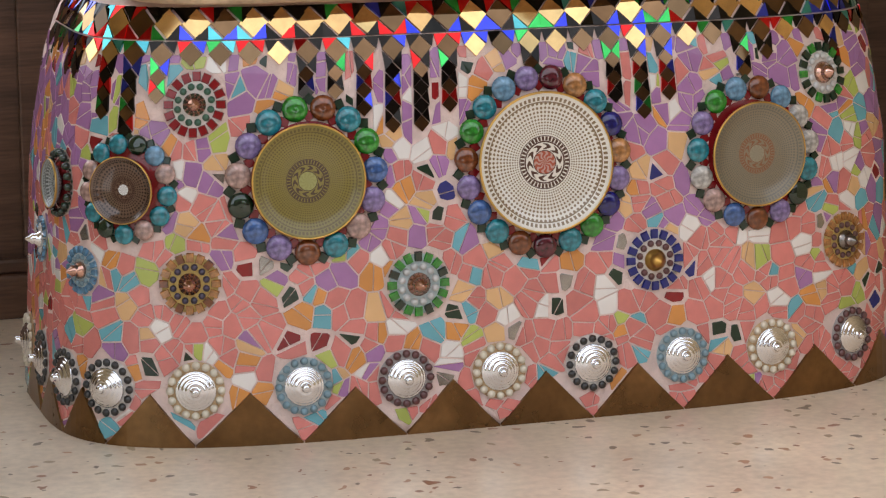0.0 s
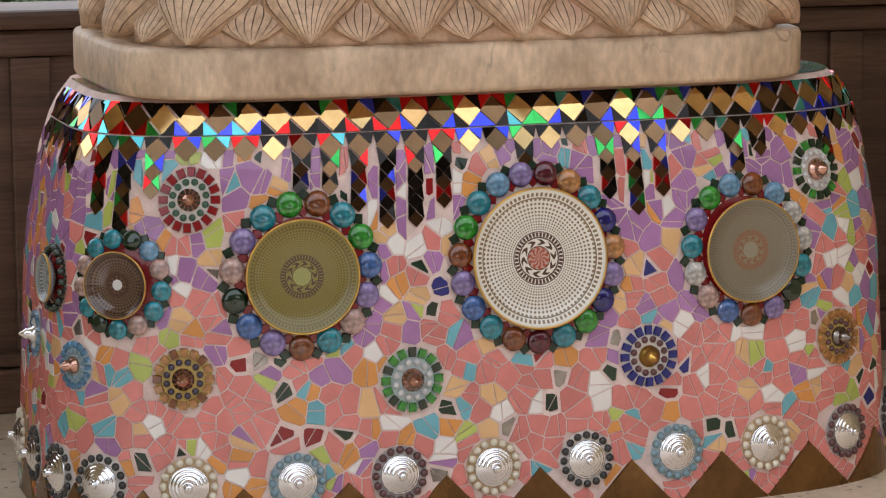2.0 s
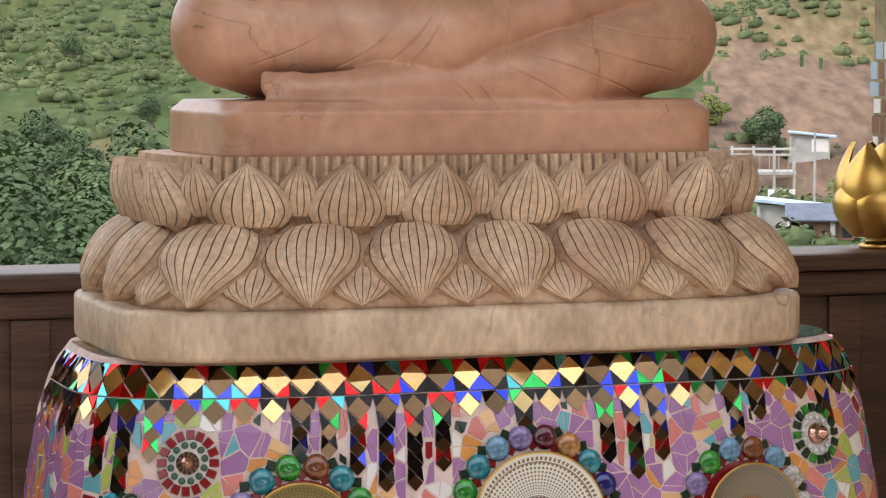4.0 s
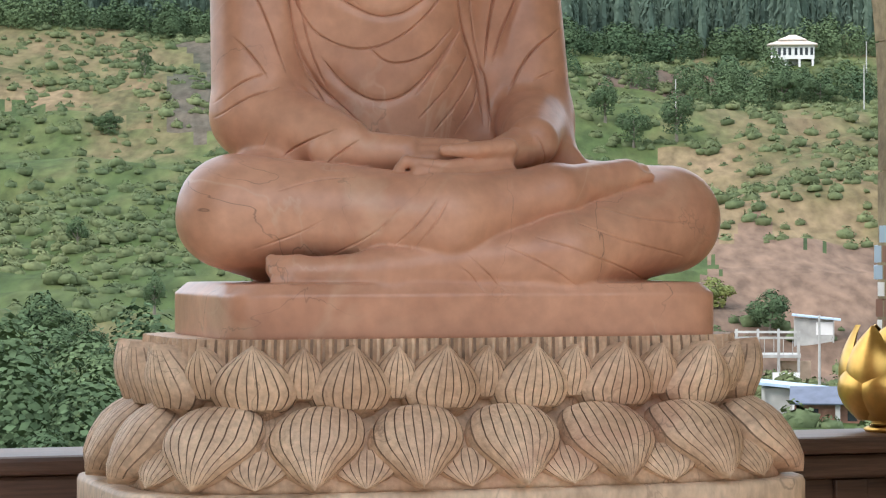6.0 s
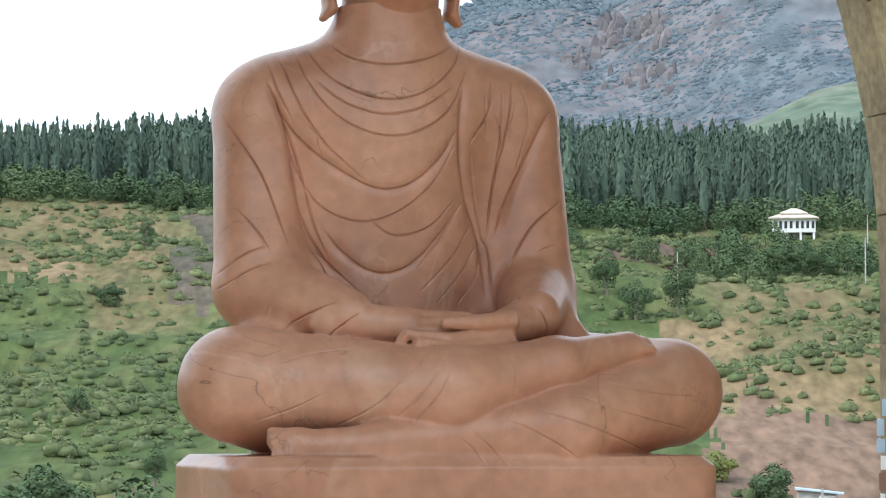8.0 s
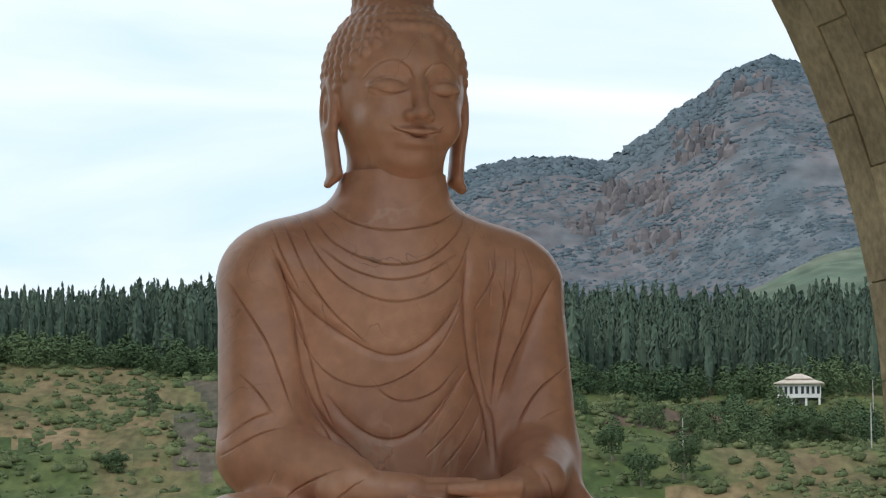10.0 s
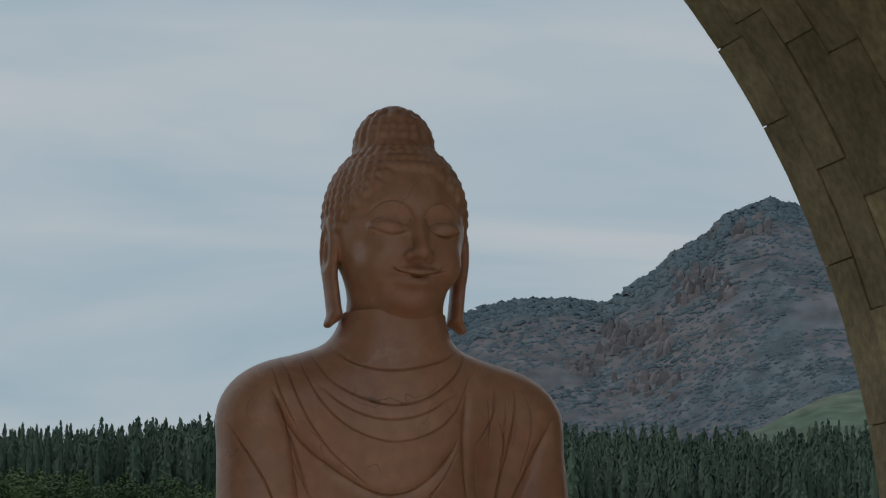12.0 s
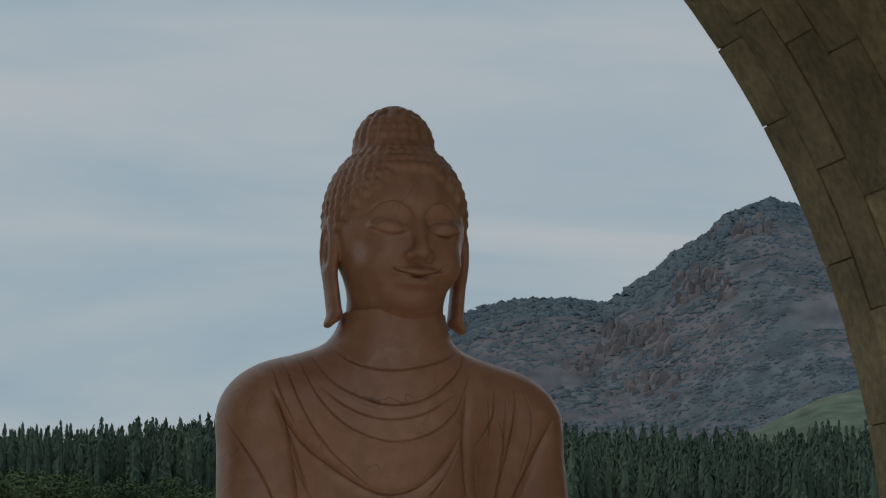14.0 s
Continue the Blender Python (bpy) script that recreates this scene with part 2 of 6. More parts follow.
# mosaic
TILE = {
    "pink": mat("pink_tile", (0.60, 0.19, 0.165), 0.22, scale=20, vary=0.06, island=0.09, piece=0.09, coat=0.12, fine=0.05),
    "purple": mat("purple_tile", (0.37, 0.17, 0.36), 0.22, scale=20, vary=0.06, island=0.1, piece=0.1, coat=0.12, fine=0.05),
    "white": mat("white_tile", (0.78, 0.74, 0.70), 0.15, scale=20, vary=0.04, coat=0.4),
    "orange": mat("orange_tile", (0.66, 0.27, 0.07), 0.2, scale=20, vary=0.06, island=0.1, piece=0.1, coat=0.12),
    "teal": mat("turquoise_tile", (0.13, 0.40, 0.47), 0.2, scale=20, vary=0.06, island=0.1, piece=0.1, coat=0.12),
    "lime": mat("lime_tile", (0.42, 0.48, 0.11), 0.2, scale=20, vary=0.06, island=0.1, piece=0.1, coat=0.12),
    "peach": mat("peach_tile", (0.70, 0.42, 0.20), 0.2, scale=20, vary=0.06, island=0.1, piece=0.1, coat=0.12),
    "black": mat("bottle_green_glass", (0.012, 0.03, 0.016), 0.12, scale=20, vary=0.3, coat=0.15, specular=0.4),
    "red": mat("dark_red_glass", (0.24, 0.01, 0.012), 0.12, scale=20, vary=0.2, coat=0.15, specular=0.4),
    "grey": mat("grey_mirror_tile", (0.33, 0.31, 0.29), 0.15, 0.8, scale=30, vary=0.3),
    "navy": mat("navy_glass", (0.015, 0.02, 0.16), 0.12, scale=20, vary=0.2, coat=0.15, specular=0.4),
}
MIRROR = {
    "amber": mat("amber_mirror", (0.66, 0.42, 0.18), 0.04, 1.0, scale=40, vary=0.1, island=0.3, piece=0.3, rough_vary=0.03),
    "smoke": mat("smoked_mirror", (0.16, 0.095, 0.05), 0.04, 1.0, scale=40, vary=0.1, island=0.3, piece=0.3),
    "red": mat("red_mirror", (0.75, 0.03, 0.03), 0.04, 1.0, scale=40, vary=0.1, island=0.2, piece=0.2),
    "blue": mat("blue_mirror", (0.05, 0.07, 0.62), 0.04, 1.0, scale=40, vary=0.1, island=0.2, piece=0.2),
    "green": mat("green_mirror", (0.03, 0.45, 0.10), 0.04, 1.0, scale=40, vary=0.1, island=0.2, piece=0.2),
    "teal": mat("turquoise_mirror", (0.10, 0.55, 0.60), 0.04, 1.0, scale=40, vary=0.1, island=0.2, piece=0.2),
    "dark": mat("dark_mirror", (0.03, 0.027, 0.025), 0.04, 1.0, scale=40, vary=0.1, island=0.2, piece=0.2),
}
M_SILVER = mat("polished_silver", (0.82, 0.82, 0.84), 0.13, 1.0, scale=60, vary=0.05, rough_vary=0.05)
M_COPPER = mat("rose_copper", (0.62, 0.36, 0.28), 0.2, 1.0, scale=60, vary=0.2)
M_PEWTER = mat("dark_pewter", (0.25, 0.22, 0.20), 0.25, 1.0, scale=60, vary=0.3)
M_BACK = {k: mat(k + "_backing", c, 0.7, scale=60, vary=0.12, bump=0.2, bump_scale=300) for k, c in dict(
    cream=(0.52, 0.36, 0.20), white=(0.62, 0.58, 0.54), blue=(0.38, 0.45, 0.46), brown=(0.36, 0.33, 0.32), pink=(0.50, 0.30, 0.26),
    gold=(0.46, 0.32, 0.10), red=(0.40, 0.06, 0.03)).items()}


def glass(name, c):
    return mat(name, tuple(0.85 * k ** 1.12 for k in c), 0.06, 0.0, scale=55, vary=0.45, fine=0.25, fine_scale=120, coat=0.6)


GEM = {k: glass(k + "_glass", c) for k, c in dict(green=(0.03, 0.30, 0.04), teal=(0.02, 0.26, 0.32), blue=(0.07, 0.16, 0.38), navy=(0.015, 0.015, 0.18),
       violet=(0.27, 0.20, 0.40), amber=(0.24, 0.075, 0.025), rose=(0.48, 0.32, 0.28), wine=(0.13, 0.015, 0.03), honey=(0.50, 0.24, 0.09),
       clear=(0.52, 0.50, 0.47), sky=(0.16, 0.33, 0.48), dark=(0.012, 0.04, 0.02)).items()}
BEAD = {k: mat(k + "_bead", c, 0.3, scale=60, vary=0.1, coat=0.5) for k, c in dict(black=(0.012, 0.012, 0.012), cream=(0.66, 0.60, 0.48),
        blue=(0.16, 0.27, 0.32), brown=(0.10, 0.03, 0.03), purple=(0.03, 0.02, 0.05), green=(0.02, 0.09, 0.05), clear=(0.55, 0.55, 0.54)).items()}


def add_chips(m, scale, size, colours):
    """Scattered elongated stone chips in a polished floor."""
    nt = m.node_tree
    b = nt.nodes["Principled BSDF"]
    col = b.inputs["Base Color"].links[0].from_socket
    co = nt.nodes.new("ShaderNodeTexCoord")
    nz = nt.nodes.new("ShaderNodeTexNoise")
    nz.inputs["Scale"].default_value = 22.0
    ad = nt.nodes.new("ShaderNodeVectorMath")
    ad.operation = "MULTIPLY_ADD"
    ad.inputs[1].default_value = (0.05, 0.05, 0.05)
    nt.links.new(co.outputs["Object"], nz.inputs["Vector"])
    nt.links.new(nz.outputs["Color"], ad.inputs[0])
    nt.links.new(co.outputs["Object"], ad.inputs[2])
    vo = nt.nodes.new("ShaderNodeTexVoronoi")
    vo.inputs["Scale"].default_value = scale
    nt.links.new(ad.outputs["Vector"], vo.inputs["Vector"])
    sp = nt.nodes.new("ShaderNodeSeparateColor")
    nt.links.new(vo.outputs["Color"], sp.inputs["Color"])
    th = nt.nodes.new("ShaderNodeMath")
    th.operation = "MULTIPLY"
    th.inputs[1].default_value = size
    nt.links.new(sp.outputs["Red"], th.inputs[0])
    lt = nt.nodes.new("ShaderNodeMath")
    lt.operation = "LESS_THAN"
    nt.links.new(vo.outputs["Distance"], lt.inputs[0])
    nt.links.new(th.outputs["Value"], lt.inputs[1])
    rp = nt.nodes.new("ShaderNodeValToRGB")
    rp.color_ramp.interpolation = "CONSTANT"
    for i, c in enumerate(colours):
        e = rp.color_ramp.elements[i] if i < 2 else rp.color_ramp.elements.new(0.5)
        e.position, e.color = i / len(colours), (*c, 1)
    nt.links.new(sp.outputs["Green"], rp.inputs["Fac"])
    mx = nt.nodes.new("ShaderNodeMix")
    mx.data_type = "RGBA"
    nt.links.new(lt.outputs["Value"], mx.inputs["Factor"])
    nt.links.new(col, mx.inputs["A"])
    nt.links.new(rp.outputs["Color"], mx.inputs["B"])
    nt.links.new(mx.outputs["Result"], b.inputs["Base Color"])


add_chips(M_FLOOR, 26.0, 0.30, [(0.30, 0.13, 0.06), (0.36, 0.27, 0.16), (0.44, 0.24, 0.13), (0.20, 0.15, 0.10)])


def plate_mat(name, ground, ink, spokes, rings, radius, gloss, core, core_ink, metal=0.0):
    """Painted china: a spiral lattice of dots, a bordered rim and a rosette, by radius and angle."""
    m = bpy.data.materials.new(name)
    m.use_nodes = True
    nt = m.node_tree
    b = nt.nodes["Principled BSDF"]
    co = nt.nodes.new("ShaderNodeTexCoord")
    sx = nt.nodes.new("ShaderNodeSeparateXYZ")
    nt.links.new(co.outputs["Object"], sx.inputs[0])

    def op(kind, a, c=None, d=None):
        n = nt.nodes.new("ShaderNodeMath")
        n.operation = kind
        for i, v in enumerate((a, c, d)):
            if v is None:
                continue
            if isinstance(v, (int, float)):
                n.inputs[i].default_value = v
            else:
                nt.links.new(v, n.inputs[i])
        return n.outputs[0]
    x, y = sx.outputs["X"], sx.outputs["Y"]
    r = op("DIVIDE", op("SQRT", op("ADD", op("MULTIPLY", x, x), op("MULTIPLY", y, y))), radius)
    a = op("ARCTAN2", y, x)
    lr = op("MULTIPLY", op("LOGARITHM", op("MAXIMUM", r, 0.02), 2.71828), rings)
    s1 = op("SINE", op("ADD", op("MULTIPLY", a, spokes), lr))
    s2 = op("SINE", op("SUBTRACT", op("MULTIPLY", a, spokes), lr))
    dots = op("GREATER_THAN", op("MULTIPLY", s1, s2), 0.26)

    def band(lo, hi):
        return op("MULTIPLY", op("GREATER_THAN", r, lo), op("LESS_THAN", r, hi))
    rose = op("GREATER_THAN", op("SINE", op("ADD", op("MULTIPLY", a, 10.0), op("MULTIPLY", op("SINE", op("MULTIPLY", r, 60.0)), 1.5))), 0.1)
    key = op("GREATER_THAN", op("SINE", op("MULTIPLY", a, 84.0)), -0.2)
    fac = op("MULTIPLY", dots, band(0.40, 0.87))
    fac = op("MAXIMUM", fac, op("MULTIPLY", key, band(0.90, 0.955)))
    fac = op("MAXIMUM", fac, band(0.865, 0.885))
    col = nt.nodes.new("ShaderNodeMix")
    col.data_type = "RGBA"
    col.inputs["A"].default_value, col.inputs["B"].default_value = (*ground, 1), (*ink, 1)
    nt.links.new(fac, col.inputs["Factor"])
    mid = nt.nodes.new("ShaderNodeMix")
    mid.data_type = "RGBA"
    mid.inputs["B"].default_value = (*core_ink, 1)
    nt.links.new(col.outputs["Result"], mid.inputs["A"])
    bead_ring = op("GREATER_THAN", op("SINE", op("MULTIPLY", a, 40.0)), -0.55)
    cf = op("MAXIMUM", op("MULTIPLY", bead_ring, band(0.315, 0.375)), op("MULTIPLY", rose, band(0.19, 0.275)))
    for lo, hi in ((0.165, 0.178), (0.29, 0.312), (0.378, 0.392)):
        cf = op("MAXIMUM", cf, band(lo, hi))
    nt.links.new(cf, mid.inputs["Factor"])
    eye = nt.nodes.new("ShaderNodeMix")
    eye.data_type = "RGBA"
    eye.inputs["B"].default_value = (*core, 1)
    nt.links.new(mid.outputs["Result"], eye.inputs["A"])
    nt.links.new(op("MULTIPLY", op("LESS_THAN", r, 0.165), op("SUBTRACT", 1.0, op("MULTIPLY", rose, 0.35))), eye.inputs["Factor"])
    nt.links.new(eye.outputs["Result"], b.inputs["Base Color"])
    b.inputs["Roughness"].default_value, b.inputs["Coat Weight"].default_value, b.inputs["Coat Roughness"].default_value = gloss, 0.25, 0.05
    b.inputs["Metallic"].default_value = metal
    return m


P_GREEN = plate_mat("olive_plate", (0.21, 0.165, 0.035), (0.12, 0.085, 0.018), 46, 46, 0.104, 0.3, (0.30, 0.30, 0.10), (0.06, 0.03, 0.015))
P_WHITE = plate_mat("white_plate", (0.72, 0.68, 0.60), (0.22, 0.15, 0.085), 40, 40, 0.130, 0.12, (0.40, 0.10, 0.06), (0.10, 0.055, 0.04))
P_GREY = plate_mat("grey_plate", (0.22, 0.175, 0.115), (0.13, 0.125, 0.095), 46, 46, 0.100, 0.3, (0.27, 0.24, 0.17), (0.22, 0.09, 0.04))
P_DARK = plate_mat("dark_plate", (0.13, 0.075, 0.05), (0.035, 0.018, 0.012), 22, 22, 0.06, 0.1, (0.72, 0.72, 0.72), (0.05, 0.02, 0.015))
P_PEWTER = plate_mat("pewter_plate", (0.35, 0.38, 0.38), (0.12, 0.13, 0.13), 16, 16, 0.045, 0.15, (0.4, 0.42, 0.42), (0.1, 0.1, 0.1))

# ---- building helpers ----
def obj(name, verts, faces, material, parent=None, label="", smooth=False):
    me = bpy.data.meshes.new(name)
    me.from_pydata([tuple(map(float, v)) for v in verts], [], [tuple(map(int, f)) for f in faces])
    me.materials.append(material)
    if smooth:
        me.polygons.foreach_set("use_smooth", [True] * len(me.polygons))
    me.update()
    ob = new(name, me)
    if parent:
        ob.parent = parent
    if label:
        ob["label"] = label
    return ob


def part(name, bm, material, parent=None, label="", smooth=False):
    me = bpy.data.meshes.new(name)
    bm.to_mesh(me)
    bm.free()
    me.materials.append(material)
    if smooth:
        me.polygons.foreach_set("use_smooth", [True] * len(me.polygons))
    ob = new(name, me)
    if parent:
        ob.parent = parent
    if label:
        ob["label"] = label
    return ob


def empty(name, at=(0, 0, 0), **tags):
    e = new(name)
    e.location = at
    e.empty_display_size = 0.05
    return tagged(e, **tags)


def box_bm(x0, x1, y0, y1, z0, z1, bevel=0.0):
    bm = bmesh.new()
    bmesh.ops.create_cube(bm, size=1)
    bmesh.ops.scale(bm, vec=(x1 - x0, y1 - y0, z1 - z0), verts=bm.verts)
    bmesh.ops.translate(bm, vec=((x0 + x1) / 2, (y0 + y1) / 2, (z0 + z1) / 2), verts=bm.verts)
    if bevel:
        bmesh.ops.bevel(bm, geom=list(bm.edges), offset=bevel, segments=2, affect="EDGES", profile=0.5)
    return bm


def lathe(profile, n=24, caps=True):
    """Verts and faces of a turned body about z; profile: rows of (radius, height) from bottom to top."""
    vs, fs = [], []
    for r, z in profile:
        for i in range(n):
            a = 2 * math.pi * i / n
            vs.append((r * math.cos(a), r * math.sin(a), z))
    for j in range(len(profile) - 1):
        for i in range(n):
            k = (i + 1) % n
            fs.append((j * n + i, j * n + k, (j + 1) * n + k, (j + 1) * n + i))
    if caps:
        fs.append(tuple(range(n))[::-1])
        fs.append(tuple(range((len(profile) - 1) * n, len(profile) * n)))
    return vs, fs


def oval(th, a, b, n=4.0):
    """A point on a rounded rectangle (superellipse) at the angle th."""
    c, s = math.cos(th), math.sin(th)
    return a * math.copysign(abs(c) ** (2 / n), c), b * math.copysign(abs(s) ** (2 / n), s)


def oval_shell(name, rings, n, material, parent=None, steps=160, smooth=True):
    """A closed body of stacked superellipse rings (z, a, b)."""
    vs, fs = [], []
    for z, a, b in rings:
        for i in range(steps):
            x, y = oval(2 * math.pi * i / steps, a, b, n)
            vs.append((x, y, z))
    for j in range(len(rings) - 1):
        for i in range(steps):
            k = (i + 1) % steps
            fs.append((j * steps + i, j * steps + k, (j + 1) * steps + k, (j + 1) * steps + i))
    fs.append(tuple(range(steps))[::-1])
    fs.append(tuple(range((len(rings) - 1) * steps, len(rings) * steps)))
    ob = obj(name, vs, fs, material, parent, smooth=smooth)
    return ob


def oval_track(a, b, n):
    """Arc length along the front half: s = 0 at the middle of the front, growing to +x. Gives a function s -> (x, y, nx, ny)."""
    th = np.linspace(-1.5 * np.pi, 0.5 * np.pi, 6001)
    c, s = np.cos(th), np.sin(th)
    X, Y = a * np.sign(c) * np.abs(c) ** (2 / n), b * np.sign(s) * np.abs(s) ** (2 / n)
    L = np.concatenate(([0], np.cumsum(np.hypot(np.diff(X), np.diff(Y)))))
    L -= L[3000]

    def at(s):
        x, y = np.interp(s, L, X), np.interp(s, L, Y)
        nx, ny = math.copysign(abs(x / a) ** (n - 1) / a, x), math.copysign(abs(y / b) ** (n - 1) / b, y)
        q = math.hypot(nx, ny)
        return float(x), float(y), nx / q, ny / q
    return at, float(L[-1])

# ---- ground, hills and mountain ----
def knots(x, xs, ys):
    return float(np.interp(x, xs, ys))


def hill_height(az, r):
    """Height of the land in the direction az (degrees from the heading) at the distance r from the terrace."""
    a = max(-40, min(40, az))
    tree_base = knots(a, [-10, -5, 2, 5, 10], [4.75, 4.6, 4.3, 4.1, 4.0])
    right = knots(a, [2.5, 5.5], [0, 1])
    ridge = knots(a, [-40, -14, -8, -3, -0.5, 0.2, 0.6, 1.7, 2.6, 3.4, 3.8, 4.45, 4.9, 5.6, 6.0, 6.5, 6.95, 7.5, 9.5, 14, 40],
                  [4, 4, 5, 6.8, 8.2, 8.66, 8.84, 9.17, 9.17, 9.0, 9.24, 9.66, 10.05, 10.42, 10.88, 11.08, 11.22, 11.05, 10.5, 9, 5])
    spur = knots(a, [-40, 4.5, 6.2, 8.0, 9.5, 14, 40], [4.6, 5.2, 6.2, 7.0, 7.3, 7.0, 4.5])
    bank = knots(a, [-40, 4.5, 5.8, 6.8, 8.2, 10, 40], [0, 0.2, 1.9, 2.6, 3.0, 3.2, 3.2])
    e = knots(r, [8, 30, 90, 160, 200, 260, 330, 400, 450, 540, 640, 850, 1300, 1600, 2000, 2700, 3500, 4800],
              [-20, -9, -5.8, -4.5 + 0.4 * right, -3.4 - 0.35 * right, -2.2 - 1.0 * right, -0.8 - 0.7 * right, 0.6 + bank * 0.15, 1.5 - 0.9 * right + bank * 0.45, 3.1 - 0.3 * right,
               tree_base, 5.0, spur - 0.7, spur, spur - 0.4, ridge, ridge - 2.5, 2.0])
    z = r * math.tan(radians(e)) + 1.35
    p = Vector((r * math.sin(radians(az)), r * math.cos(radians(az)), 0))
    swell = max(0.0, min(1.0, (r - 110) / 80, (640 - r) / 60))
    z += swell * (2.6 * noise.fractal(p * 0.022, 0.9, 2.0, 4) + 0.9 * noise.noise(p * 0.11))
    z += 0.006 * min(r, 500) * noise.fractal(p * 0.014, 0.8, 2.0, 4) + 0.007 * max(0, r - 1900) * noise.fractal(p * 0.004, 0.9, 2.0, 5)
    return z


def land(az, r):
    a = radians(az + HEADING)
    return EYE[0] + r * math.sin(a), EYE[1] + r * math.cos(a), hill_height(az, r)


azs = list(np.arange(-180, -14, 6.0)) + list(np.arange(-14, 3, 0.14)) + list(np.arange(3, 11, 0.08)) + list(np.arange(11, 14, 0.14)) + list(np.arange(14, 180, 6.0))
rads = list(np.geomspace(8, 4800, 320))
gv = [land(a, r) for r in rads for a in azs]
na = len(azs)
gf, mf, ef, df, sf, vf = [], [], [], [], [], []
for j in range(len(rads) - 1):
    for i in range(na):
        k = (i + 1) % na
        wob = noise.fractal(Vector((azs[i] * 1.3, math.log(rads[j]) * 9, 0)), 0.9, 2.0, 4)
        earth = azs[i] + 0.9 * wob > 5.6 and 185 < rads[j] < 375 + 25 * wob
        dry = (azs[i] + wob > 4.6 and 375 <= rads[j] < 490) or (azs[i] < -6.2 + 0.5 * wob and abs(rads[j] - 545 + 14 * (azs[i] + 8) + 18 * wob) < 17)
        slide = -5.7 + 0.9 * wob < azs[i] < -3.0 and 500 + 40 * wob < rads[j] < 622
        field = 3.2 < azs[i] + 0.4 * wob < 6.6 and 575 < rads[j] < 612
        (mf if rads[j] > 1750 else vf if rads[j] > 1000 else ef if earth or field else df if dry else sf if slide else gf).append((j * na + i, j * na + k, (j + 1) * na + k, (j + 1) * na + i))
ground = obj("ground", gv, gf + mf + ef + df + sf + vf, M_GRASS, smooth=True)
for extra in (M_MOUNT_HAZED, M_EARTH, M_DRY, M_SLIDE, M_SPUR_HAZED):
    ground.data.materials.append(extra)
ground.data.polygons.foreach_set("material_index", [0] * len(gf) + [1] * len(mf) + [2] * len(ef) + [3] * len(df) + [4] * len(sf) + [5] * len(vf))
tagged(ground, "green and dry-brown hillside rising to a wooded mountain", "hillside", kind="structure")


def leaf_cloud(name, spots, material, per, leaf, shape, seed, parent=None):
    """Many crowns as one mesh of small leaves that face outwards. spots: (x, y, z, width, height)."""
    g = np.random.RandomState(seed)
    S = np.repeat(np.array(spots, dtype=float), per, axis=0)
    n = len(S)
    w, h, u, a = S[:, 3], S[:, 4], g.rand(n), g.rand(n) * 6.283
    if shape == "cone":
        rad = w * 0.5 * np.minimum(1, 1.7 * (1 - u)) ** 0.8 * (0.55 + 0.5 * g.rand(n)) + 0.01 * w
        cz = S[:, 2] + h * (0.12 + 0.88 * u)
        tall = 3.4
    else:
        lobe = 0.80 + 0.22 * np.sin(a * 3 + S[:, 0] * 5) * np.sin(u * 9 + S[:, 1] * 3)
        rad = w * 0.5 * np.sqrt(np.maximum(0.02, 1 - (2 * u - 0.8) ** 2 / 1.5)) * lobe * (0.72 + 0.36 * g.rand(n))
        cz = S[:, 2] + h * u * (0.9 + 0.2 * g.rand(n))
        tall = 0.9
    out = np.stack([np.cos(a), np.sin(a), np.full(n, 0.35) if shape == "cone" else 1.6 * (u - 0.2)], 1)
    out += g.normal(0, 0.18 if shape == "cone" else 0.28, (n, 3))
    out /= np.linalg.norm(out, axis=1)[:, None]
    side = np.cross(out, np.array([0, 0, 1.0]) + g.normal(0, 0.35, (n, 3)))
    side /= np.linalg.norm(side, axis=1)[:, None]
    up = np.cross(side, out)
    k = (leaf * w * (0.6 + 0.8 * g.rand(n)))[:, None]
    c = np.stack([S[:, 0] + rad * np.cos(a), S[:, 1] + rad * np.sin(a), cz], 1)
    V = np.stack([c - side * k, c - up * k * 0.7 * tall, c + side * k, c + up * k * 0.7 * tall], 1).reshape(-1, 3)
    Q = np.arange(4 * n).reshape(-1, 4)
    if shape == "cone":
        # the dense inner growth of each crown
        T = np.array(spots, dtype=float)
        t = np.arange(6) * np.pi / 3
        rings = [np.stack([T[:, 0:1] + T[:, 3:4] * q * np.cos(t), T[:, 1:2] + T[:, 3:4] * q * np.sin(t), np.repeat(T[:, 2:3] + T[:, 4:5] * f, 6, axis=1)], 2)
                 for q, f in ((0.24, 0.14), (0.33, 0.36), (0.25, 0.64), (0.02, 0.95))]
        core_v = np.stack(rings, 1).reshape(-1, 3)
        j, i = np.meshgrid(np.arange(3), np.arange(6), indexing="ij")
        q0 = np.stack([j * 6 + i, j * 6 + (i + 1) % 6, j * 6 + 6 + (i + 1) % 6, j * 6 + 6 + i], 2).reshape(-1, 4)
        Q = np.concatenate([Q, (q0[None] + 4 * n + (np.arange(len(T)) * 24)[:, None, None]).reshape(-1, 4)])
        V = np.concatenate([V, core_v])
    return obj(name, V, Q, material, parent)


